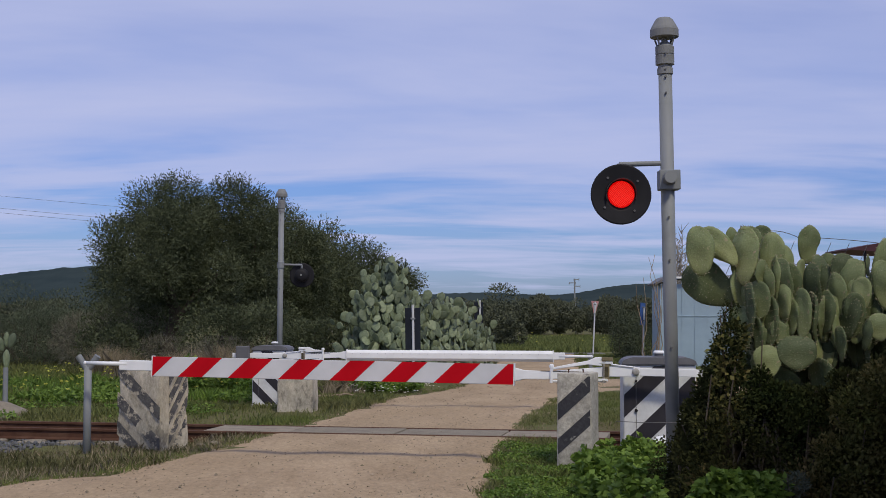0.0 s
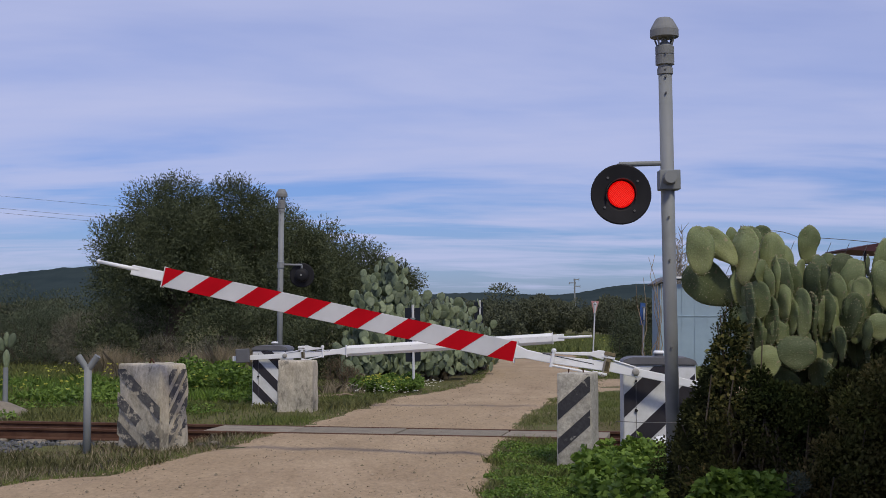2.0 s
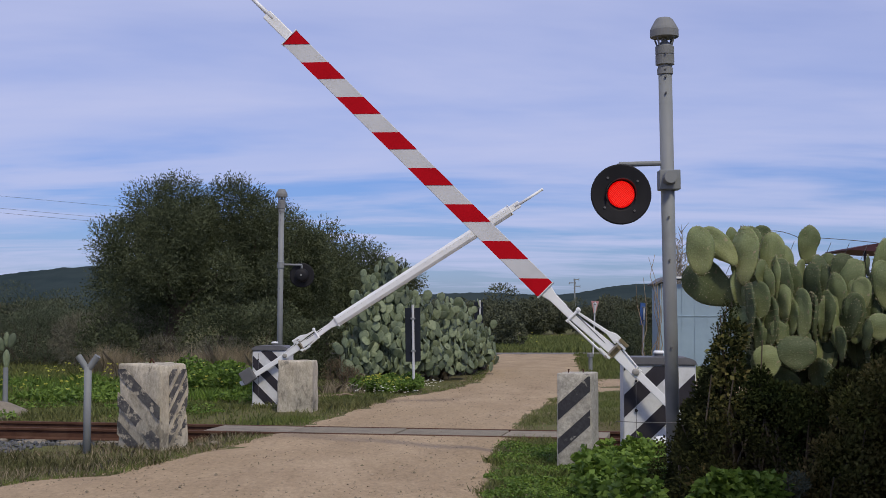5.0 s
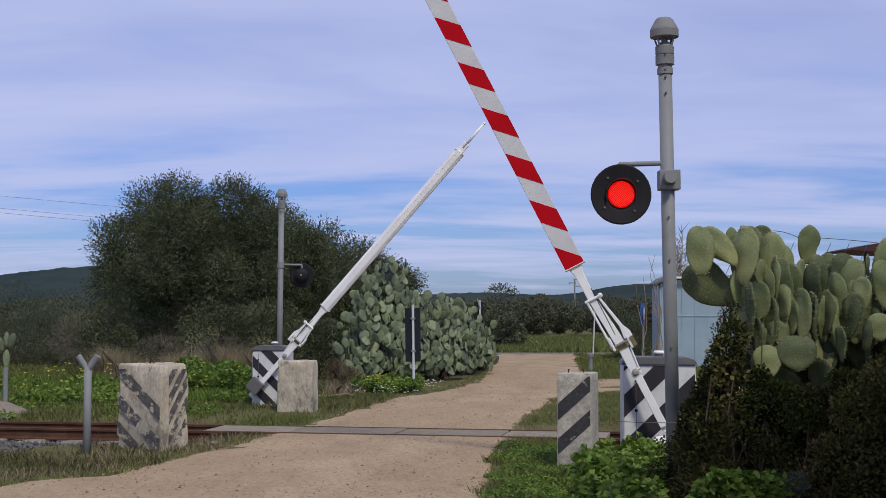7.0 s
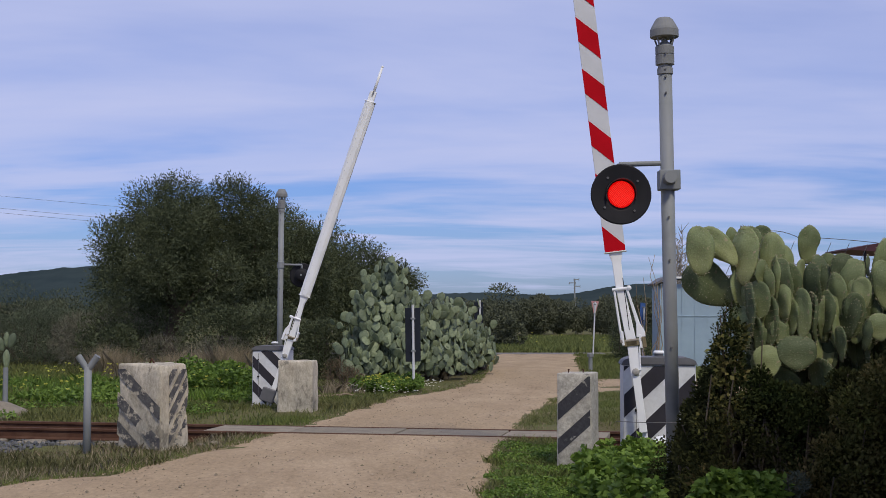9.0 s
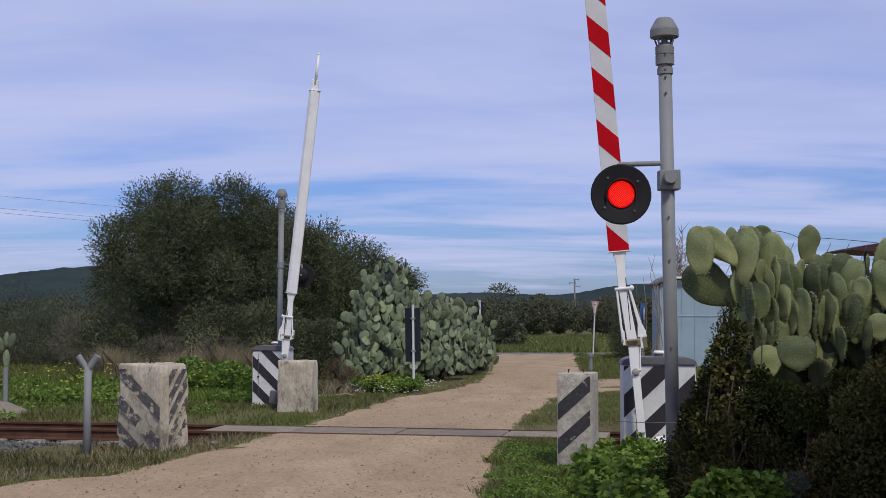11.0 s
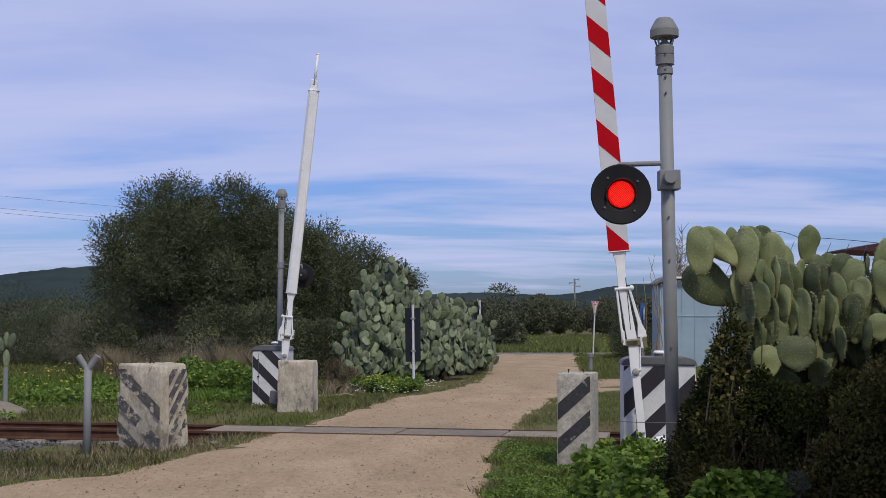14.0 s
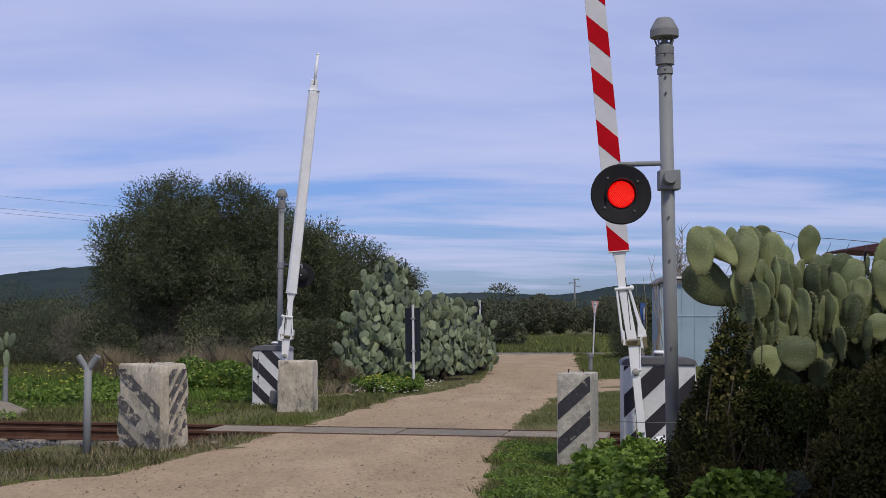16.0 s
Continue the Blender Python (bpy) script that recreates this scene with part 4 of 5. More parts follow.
def tree(x, y, height, spread, seed, label, n=26000, leaf=0.15, material="olive", low=0.35, boughs=()):
    """A broad-crowned tree: bent trunk, limbs, and a crown of many leaf sprigs with gaps."""
    rs = np.random.RandomState(seed)
    t = thing("olive_tree", pose(x, y, 0), label, "tree", "trees beside the road")
    bm = bmesh.new()
    limb_mesh(bm, (0, 0, -0.2), (0.2, 0, height * 0.35), 0.22, 0.15, rs)
    part("trunk", bm, M["bark"], t, "grey-brown twisted trunk")
    lumps = []
    for k in range(24):
        a = rs.uniform(0, 2 * math.pi)
        rr = spread * (0.25 + 0.72 * rs.random_sample() ** 0.6)
        z = height * rs.uniform(low, 0.80)
        s = spread * rs.uniform(0.17, 0.37)
        k2 = math.sqrt(max(0.05, 1 - ((z / height - 0.45) / 0.52) ** 2))
        lumps.append((math.cos(a) * rr * k2, math.sin(a) * rr * k2 * 0.8, z, s, s, s * rs.uniform(0.75, 1.0)))
    lumps.append((0, 0, height * 0.55, spread * 0.58, spread * 0.5, height * 0.33))
    lumps.append((spread * 0.1, 0, height * 0.80, spread * 0.40, spread * 0.36, height * 0.16))
    lumps += [(bx, by, bz, br, br, br * 0.9) for bx, by, bz, br in boughs]
    for k in range(6):
        bm = bmesh.new()
        l = lumps[k]
        limb_mesh(bm, (0.2, 0, height * rs.uniform(0.25, 0.35)), (l[0] * 0.8, l[1] * 0.8, l[2]), 0.09, 0.03, rs)
        part("limb", bm, M["bark"], t)
    p, d = blobs_surface(lumps, n // 5, rs, 0.5)
    ways = unit(d * 0.8 + rs.normal(0, 0.55, p.shape) + np.array([0, 0, 0.35]))
    q = np.concatenate([p + ways * leaf * 1.1 * j for j in range(5)])
    w = np.concatenate([unit(ways + rs.normal(0, 0.6, p.shape)) for j in range(5)])
    # long loose shoots on the outline
    m = 420
    pick = rs.choice(len(p), m)
    for j in range(9):
        q = np.concatenate([q, p[pick] + ways[pick] * (0.06 + 0.05 * j)])
        w = np.concatenate([w, unit(ways[pick] + rs.normal(0, 0.7, (m, 3)))])
    quad_mesh("crown", leaves(q, w, leaf, leaf * 0.34, rs), M[material], t, "dense grey-green small-leaved crown")
    return t


# beside the camera, out of view: a tree added to shade the ivy bank
tree(3.95, 5.6, 5.4, 1.2, 17, "unseen tree added to shade the ivy bank", 30000, 0.085, "olive", 0.62)


OLIVES = [(-7.35, 36.5, 5.3, 1.8, 11), (-6.05, 37.6, 5.4, 1.75, 12), (-5.0, 40.2, 4.9, 1.7, 13), (-3.95, 43.6, 4.5, 1.65, 14), (-2.95, 47.6, 4.15, 1.45, 15), (-2.15, 52.0, 3.6, 1.2, 16)]
BOUGHS = {11: [(-1.7, 0, 2.3, 0.38), (-1.55, 0.1, 2.75, 0.4), (-1.3, -0.2, 3.2, 0.42), (-1.0, 0, 3.6, 0.45), (-0.5, 0, 4.5, 0.55), (0.2, 0, 4.75, 0.45)], 12: [(0.45, 0, 4.75, 0.42), (-0.2, 0, 4.6, 0.35)]}
for x, y, h, s, seed in OLIVES:
    tree(x, y, h, s, seed, "large dark olive tree in the roadside row", 86000 if y < 41 else 46000, 0.090 if y < 41 else 0.105, boughs=BOUGHS.get(seed, ()))


def bush(name, blobs, n, leaf, material, seed, label, category="bush", kind="", ratio=0.45, stems=0, clumps=0.0):
    rs = np.random.RandomState(seed)
    t = thing(name, pose(0, 0, 0), label, category, kind=kind)
    p, d = blobs_surface(blobs, n, rs, 0.55)
    keep = p[:, 2] > -0.02
    if clumps:
        keep &= np.array([noise.noise(q * clumps) for q in map(Vector, p)]) > rs.uniform(-0.35, 0.12, len(p))
    p, d = p[keep], d[keep]
    w = unit(d + rs.normal(0, 0.6, p.shape) + np.array([0, 0, 0.25]))
    quad_mesh("foliage", leaves(p, w, leaf, leaf * ratio, rs), M[material], t)
    for k in range(stems):
        bm = bmesh.new()
        b = blobs[k % len(blobs)]
        limb_mesh(bm, (b[0] + rs.normal(0, 0.1), b[1], 0), (b[0] + rs.normal(0, b[3] * 0.6), b[1] + rs.normal(0, b[4] * 0.5), b[2] + b[5] * rs.uniform(0.4, 0.9)), 0.012, 0.004, rs)
        part("stem", bm, M["bark"], t)
    return t


def random_blobs(rs, n, x0, x1, y0, y1, h0, h1, r0, r1):
    out = []
    for _ in range(n):
        h = rs.uniform(h0, h1)
        r = rs.uniform(r0, r1)
        out.append((rs.uniform(x0, x1), rs.uniform(y0, y1), h * 0.5, r, r * 0.8, h * 0.55))
    return out


rs = np.random.RandomState(3)
bush("scrub", random_blobs(rs, 9, -19.5, -13.6, 46, 51, 2.0, 3.0, 1.1, 1.7), 46000, 0.085, "scrub", 21, "grey-green scrub bush at the field's edge", ratio=0.35, stems=20)
bush("scrub", random_blobs(rs, 9, -14.0, -9.2, 41, 45, 1.2, 2.2, 0.8, 1.3), 52000, 0.075, "scrub", 22, "grey-green twiggy scrub before the olive trees", ratio=0.3, stems=40)
bush("scrub", [(-2.9, 33.6, 0.7, 0.6, 0.4, 0.8), (-2.4, 33.5, 0.6, 0.5, 0.4, 0.7), (-3.5, 33.8, 0.7, 0.6, 0.4, 0.8)], 12000, 0.08, "olive", 28, "dark low scrub behind the cactus clump", stems=4)
bush("dry_shrub", [(-2.2, 28.7, 0.28, 0.32, 0.3, 0.36), (-1.95, 28.9, 0.2, 0.26, 0.3, 0.26)], 2000, 0.14, "brush", 27, "brown withered shrub beside the cactus", ratio=0.06, stems=12)
bush("dry_shrub", [(-9.6, 39.6, 0.9, 0.8, 0.6, 0.9), (-8.8, 39.4, 1.1, 0.7, 0.6, 1.0), (-8.1, 39.2, 0.9, 0.6, 0.5, 0.8), (-10.6, 40.0, 0.8, 0.9, 0.6, 0.8), (-7.3, 35.2, 0.5, 0.8, 0.4, 0.5), (-5.6, 34.4, 0.5, 0.9, 0.4, 0.5)], 26000, 0.20, "greytwig", 26, "bare grey twiggy shrubs before the olive trees", ratio=0.045, stems=30)
bush("scrub", random_blobs(rs, 11, -9.4, -2.6, 34.6, 36.4, 1.2, 2.0, 0.6, 0.95), 32000, 0.09, "olive", 23, "low dark scrub under the olive trees", stems=6)
bush("scrub", random_blobs(rs, 8, -26, -13, 42, 52, 1.4, 2.1, 1.2, 2.2), 16000, 0.17, "scrub", 24, "distant grey-green scrub in the field")
bush("scrub", random_blobs(rs, 5, 6.0, 7.0, 46, 50, 0.9, 1.7, 0.35, 0.6), 9000, 0.08, "scrub", 25, "low bush beside the metal hut", stems=4)


def grove(name, x0, x1, y0, y1, n, h0, h1, leaf, count, seed, label):
    rs = np.random.RandomState(seed)
    vs = []
    for _ in range(n):
        x, y, h = rs.uniform(x0, x1), rs.uniform(y0, y1), rs.uniform(h0, h1)
        lumps = []
        for k in range(6):
            a, r = rs.uniform(0, 6.28), h * 0.32 * rs.random_sample()
            s = h * rs.uniform(0.18, 0.30)
            lumps.append((x + r * math.cos(a), y + r * math.sin(a), h * rs.uniform(0.3, 0.78), s, s, s))
        p, d = blobs_surface(lumps, count, rs, 0.4)
        vs.append(leaves(p, unit(d + rs.normal(0, 0.5, p.shape)), leaf, leaf * 0.5, rs))
    o = quad_mesh(name, np.concatenate(vs), M["far"])
    tagged(o, label, "trees", kind="stuff")


grove("far_grove", -4, 17, 84, 100, 105, 1.8, 2.8, 0.17, 2100, 31, "far olive grove beyond the green field")
grove("far_grove", 3.6, 4.0, 88, 90, 1, 3.6, 3.7, 0.17, 2400, 35, "taller olive tree standing in the far grove")
grove("far_grove", 1.6, 3.2, 60, 66, 5, 1.3, 2.0, 0.16, 2000, 32, "dark bushes beyond the asphalt road")
grove("far_grove", -70, -14, 70, 110, 70, 1.6, 2.7, 0.28, 800, 33, "far olive trees in the plain")
grove("far_grove", 10, 60, 62, 95, 22, 2.4, 3.4, 0.24, 1600, 34, "far olive trees behind the hut")


def hills():
    xs = np.linspace(-1400, 1400, 900)
    v, f = [], []
    for x in xs:
        z = 20 + 32 * math.exp(-((x + 350) / 170) ** 2) + 7 * math.exp(-((x + 560) / 120) ** 2) + 11 * math.exp(-((x - 225) / 62) ** 2) + 20 * math.exp(-((x - 520) / 170) ** 2)
        z += 3.0 * noise.noise((x * 0.012, 0, 0)) + 1.0 * noise.noise((x * 0.07, 3, 0)) + 0.8 * noise.noise((x * 0.31, 5, 0))
        for k, (y, s) in enumerate(((1250, -0.05), (1350, 0.45), (1500, 1.0), (1700, 0.8))):
            v.append((x * (y / 1500), y, z * s))
    n = len(xs)
    f = [(i * 4 + k, (i + 1) * 4 + k, (i + 1) * 4 + k + 1, i * 4 + k + 1) for i in range(n - 1) for k in range(3)]
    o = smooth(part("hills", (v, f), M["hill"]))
    tagged(o, "low wooded hills on the horizon, blue-green with painted haze", "hills", kind="structure")


hills()


# ---- prickly pears ----
def pad_mesh(name, material, spines, seed, seg=14):
    """One flat egg-shaped cactus pad, 1 long and 0.6 wide, thick in the middle, with short spines."""
    rs = np.random.RandomState(seed)
    bm = bmesh.new()
    bmesh.ops.create_uvsphere(bm, u_segments=seg, v_segments=seg * 2 // 3, radius=0.5)
    for v in bm.verts:
        x, y, z = v.co
        w = 0.62 * (0.88 + 0.42 * z - 0.25 * z * z)
        rim = min(1.0, math.hypot(x, z) * 2)
        v.co = Vector((x * w * 1.12, math.copysign(0.044 * (1 - rim ** 4) ** 0.5, y) if abs(y) > 1e-5 else 0.0, z))
        v.co.y += 0.05 * (v.co.x ** 2 * 4 + 1.3 * noise.noise(v.co * 3 + Vector((seed, 0, 0)))) - 0.06 * (seed % 3 - 1) * z * z
        v.co.x += 0.06 * noise.noise(v.co * 2.5 + Vector((0, seed, 0)))
    me = bpy.data.meshes.new(name)
    n0 = len(bm.faces)
    if spines:
        pts = [v.co.copy() for v in bm.verts]
        rim = [c for c in pts if abs(c.y) < 0.04]
        for j in range(380):
            c = rim[rs.randint(len(rim))] if j < 280 else pts[rs.randint(len(pts))]
            d = Vector((c.x * 0.6, math.copysign(0.5, c.y) * (1 - min(1, abs(c.x) * 2.2)), c.z * 0.3)) + Vector(rs.normal(0, 0.25, 3))
            d.normalize()
            s = d.orthogonal().normalized() * 0.005
            e = c + d * rs.uniform(0.02, 0.055)
            f = bm.faces.new([bm.verts.new(c + s), bm.verts.new(e), bm.verts.new(c - s)])
            f.material_index = 1
    bm.to_mesh(me)
    bm.free()
    me.materials.append(material)
    me.materials.append(M["spine"])
    for k, p in enumerate(me.polygons):
        p.use_smooth = k < n0
    return me


PADS = [pad_mesh("pad", M["pad"], True, s, 20) for s in (1, 2, 3, 7, 8)]
FARPADS = [pad_mesh("pad", M["padfar"], False, s, 12) for s in (4, 5, 6, 9)]


def put_pad(parent, mesh, m, ln, wd):
    o = new("pad", mesh)
    o.parent = parent
    o.matrix_basis = m @ Matrix.Diagonal((wd / 0.62, ln * 0.95, ln, 1))
    return o


def near_prickly_pear():
    t = thing("prickly_pear", pose(0, 0, 0), "tall prickly pear with broad green spiny pads", "cactus")
    rs = random.Random(8)
    # the pads that show: x, depth, z, length, width, lean, tilt, turn
    crest = [(1.72, 9.08, 2.10, 0.33, 0.18, -6, -4, -12), (1.87, 9.16, 2.13, 0.33, 0.17, -44, -6, -10), (1.82, 9.26, 1.87, 0.39, 0.26, -56, 10, -16), (1.98, 9.30, 2.18, 0.18, 0.10, 4, 0, 20), (2.03, 9.12, 2.07, 0.39, 0.18, -3, -6, -38), (2.09, 9.20, 2.17, 0.20, 0.13, 0, 0, -20), (2.20, 9.34, 2.20, 0.17, 0.13, 3, 0, -14), (2.23, 9.20, 2.06, 0.34, 0.16, 2, -5, -20), (2.13, 9.06, 1.95, 0.18, 0.12, 0, 4, 34), (2.33, 9.24, 2.00, 0.29, 0.15, 2, -5, 14), (2.23, 9.10, 1.91, 0.31, 0.11, -2, 0, -82)]
    upper = [(2.43, 9.20, 1.94, 0.21, 0.10, -2, 0, 36), (2.50, 9.26, 2.15, 0.26, 0.16, 2, 8, 16), (2.56, 9.24, 1.90, 0.35, 0.18, -6, 4, 24), (2.66, 9.36, 2.00, 0.19, 0.14, 0, -4, -18), (2.70, 9.14, 1.97, 0.23, 0.17, -4, -4, -6), (2.86, 9.30, 1.92, 0.24, 0.11, 4, 0, 30), (2.93, 9.34, 2.01, 0.15, 0.08, 4, 0, 48), (2.99, 9.20, 2.02, 0.33, 0.18, 4, 8, 22), (2.89, 9.16, 1.74, 0.27, 0.17, -8, 0, 20), (2.70, 9.04, 1.65, 0.32, 0.14, 6, -4, -40), (2.38, 8.98, 1.68, 0.33, 0.13, -5, -6, -46)]
    middle = [(2.32, 9.04, 1.65, 0.25, 0.11, -3, -4, -52), (2.46, 9.00, 1.64, 0.36, 0.11, -12, 0, 80), (2.56, 9.10, 1.66, 0.24, 0.13, -2, 0, 26), (2.64, 9.18, 1.75, 0.28, 0.14, 4, 0, 34), (2.11, 9.04, 1.77, 0.25, 0.14, -8, -4, -34), (2.03, 8.98, 1.71, 0.34, 0.11, -7, 0, -78), (1.99, 9.06, 1.59, 0.29, 0.14, -20, -4, -42), (2.20, 9.10, 1.66, 0.32, 0.14, -14, -2, -28), (2.30, 9.16, 1.68, 0.28, 0.11, 0, 4, 44), (2.08, 9.00, 1.54, 0.26, 0.10, -8, 0, -62), (2.22, 8.98, 1.55, 0.17, 0.10, -12, 0, -8)]
    foot = [(2.32, 8.92, 1.42, 0.23, 0.25, 0, -12, -4), (2.13, 8.94, 1.36, 0.22, 0.18, 4, -6, -10), (2.51, 9.02, 1.26, 0.22, 0.26, 78, 48, -10), (2.28, 9.08, 1.22, 0.25, 0.20, 30, 42, -10), (2.62, 8.96, 1.48, 0.23, 0.10, -8, 0, -56), (2.88, 8.96, 1.59, 0.18, 0.16, 0, -4, -10), (2.80, 8.98, 1.54, 0.21, 0.09, 14, 0, -70), (2.76, 9.06, 1.57, 0.19, 0.13, 30, 0, 30), (1.99, 9.22, 2.01, 0.23, 0.12, 10, 0, 40), (2.02, 9.20, 1.85, 0.27, 0.15, -4, 0, 20), (2.12, 9.22, 1.87, 0.21, 0.12, 0, 0, 36)]
    inner = [(2.39, 9.24, 1.82, 0.23, 0.13, 4, 0, 30), (2.49, 9.26, 1.85, 0.23, 0.12, 0, 0, -60), (2.66, 9.16, 1.59, 0.23, 0.15, 0, 0, 26), (2.48, 9.06, 1.47, 0.23, 0.13, -20, 0, 30), (2.96, 9.26, 1.85, 0.27, 0.17, 0, 0, 30), (2.79, 9.22, 1.78, 0.23, 0.14, 0, 0, 38), (2.32, 9.10, 1.51, 0.19, 0.11, 10, 0, 34), (2.15, 9.26, 2.01, 0.23, 0.12, -4, 0, 50)]
    for k, (x, y, z, ln, wd, lean, tilt, turn) in enumerate(crest + upper + middle + foot + inner):
        put_pad(t, PADS[k % 5], pose(x, y, z, tilt, lean, turn * 1.25 if abs(turn) < 60 else turn), ln * 1.04, wd * (1.06 if abs(turn) < 25 else 1.2))
    # slim pads crowded between them, turned every way
    for k in range(84):
        u = rs.random()
        x = 1.99 + 1.25 * u
        ln = rs.uniform(0.24, 0.37)
        z = rs.uniform(1.36 + 0.06 * u, 1.90)
        turn = rs.choice([-1, -1, 1]) * rs.uniform(22, 72)
        put_pad(t, PADS[k % 5], pose(x, rs.uniform(9.02, 9.30), z, rs.uniform(-8, 8), rs.uniform(-16, 10), turn), ln, ln * rs.uniform(0.42, 0.60))
    # columns of pads, each growing from the rim of the one below
    def grow(x, y, z, lean, level, top):
        ln = rs.uniform(0.24, 0.36)
        a = radians(lean)
        yaw = rs.choice([rs.uniform(-60, 20), rs.uniform(40, 95), rs.uniform(-95, -40)])
        put_pad(t, PADS[rs.randrange(5)], pose(x + math.sin(a) * ln * 0.45, y, z + math.cos(a) * ln * 0.45, rs.uniform(-14, 14), lean, yaw), ln, ln * rs.uniform(0.45, 0.60))
        if level >= 6:
            return
        for k in range(1 if rs.random() < 0.5 else 2):
            nl = lean * 0.3 + rs.uniform(-22, 22)
            nx, nz = x + math.sin(a) * ln * 0.86, z + math.cos(a) * ln * 0.86
            if nz + 0.24 < top and nx > 1.93:
                grow(nx, y + rs.uniform(-0.05, 0.05), nz, nl, level + 1, top)

    for k in range(46):
        x = 2.13 + 1.46 * k / 45 + rs.uniform(-0.04, 0.04)
        grow(x, rs.choice([9.34, 9.4, 9.46, 9.52, 9.6]), rs.uniform(1.0, 1.25), rs.uniform(-10, 10), 0, rs.uniform(1.7, 1.96))
    for z in (1.2, 1.35):
        grow(2.16, 9.3, z, 4, 2, 2.0)
    for x in (2.2, 2.6, 3.0):
        bm = bmesh.new()
        limb_mesh(bm, (x, 9.55, -0.1), (x + 0.1, 9.5, 1.5), 0.08, 0.05, np.random.RandomState(int(x * 10)))
        part("stem", bm, M["bark"], t, "corky grey-brown stem")


def far_prickly_pear(lumps, n, seed, label):
    t = thing("prickly_pear", pose(0, 0, 0), label, "cactus", "cactus hedge beside the road")
    rs = np.random.RandomState(seed)
    p, d = blobs_surface(lumps, n * 6, rs, 0.3)
    pick = [k for k in range(len(p)) if p[k][2] > 0.1 and d[k][1] < 0.45][:n * 3 // 5]
    made = 0
    for k in pick:
        # short chains: each pad grows from the rim of the one below
        at, lean = Vector(p[k]), rs.normal(d[k][0] * 26, 24)
        for step in range(3):
            if made >= n or (step and rs.random_sample() < 0.45):
                break
            ln = rs.uniform(0.22, 0.345) * (1 - 0.1 * step)
            yaw = math.degrees(math.atan2(d[k][0], -d[k][1])) * 0.45 + rs.normal(0, 34)
            up = Vector((math.sin(radians(lean)), 0, math.cos(radians(lean))))
            put_pad(t, FARPADS[rs.randint(4)], pose(*(at + up * ln * 0.45), rs.normal(-10, 16), lean, yaw), ln, ln * rs.uniform(0.66, 0.9))
            at = at + up * ln * 0.86
            lean = lean * 0.6 + rs.normal(0, 30)
            made += 1
    for k in range(4):
        l = lumps[k % len(lumps)]
        bm = bmesh.new()
        limb_mesh(bm, (l[0], l[1], -0.1), (l[0] + 0.1, l[1], l[2]), 0.13, 0.08, rs)
        part("stem", bm, M["bark"], t, "corky brown stem")


near_prickly_pear()
far_prickly_pear([(-1.55, 32.2, 0.25, 0.75, 0.4, 0.4), (-0.75, 32.2, 0.25, 0.5, 0.4, 0.35)], 170, 45, "low spreading pads of the prickly pear clump")
far_prickly_pear([(0.0, 33.9, 0.25, 0.6, 0.6, 0.35), (0.7, 36.2, 0.25, 0.5, 0.8, 0.35), (1.1, 38.6, 0.2, 0.25, 0.8, 0.3)], 260, 46, "low pads along the foot of the prickly pear hedge")
far_prickly_pear([(0.0, 34.6, 0.95, 0.45, 0.5, 0.75), (0.40, 36.0, 0.85, 0.45, 0.6, 0.8), (0.80, 37.6, 0.5, 0.35, 0.6, 0.6)], 260, 44, "inner pads of the long prickly pear hedge")
far_prickly_pear([(-1.50, 32.6, 0.9, 0.70, 0.6, 0.8), (-1.35, 32.8, 1.75, 0.50, 0.5, 0.8), (-1.85, 32.4, 1.2, 0.40, 0.5, 0.8), (-1.0, 32.6, 1.0, 0.5, 0.6, 0.85), (-1.15, 32.8, 2.2, 0.28, 0.3, 0.5)], 300, 41, "tall grey-green prickly pear clump beside the road")
far_prickly_pear([(-1.45, 33.3, 1.4, 0.6, 0.5, 1.05), (-0.8, 33.4, 0.9, 0.55, 0.5, 0.8), (-1.25, 32.2, 0.6, 0.65, 0.5, 0.5)], 300, 43, "inner stems and pads of the prickly pear clump")
far_prickly_pear([(-0.35, 34.2, 0.9, 0.55, 0.7, 0.85), (0.2, 35.8, 0.8, 0.55, 0.8, 0.9), (0.6, 37.2, 0.6, 0.45, 0.8, 0.75), (0.95, 38.8, 0.4, 0.3, 0.7, 0.5)], 300, 42, "spreading grey-green prickly pear clump along the road")
t = thing("prickly_pear", pose(-7.53, 23.45, 0), "small pale cactus on top of a pipe post", "cactus")
for x, z, ln, wd, lean in ((0.0, 0.86, 0.34, 0.12, 0), (-0.10, 1.12, 0.26, 0.13, -18), (0.09, 1.18, 0.28, 0.13, 16), (0.0, 1.2, 0.26, 0.10, 0)):
    put_pad(t, FARPADS[0], pose(x, 0, z, 0, lean, 20), ln, wd)

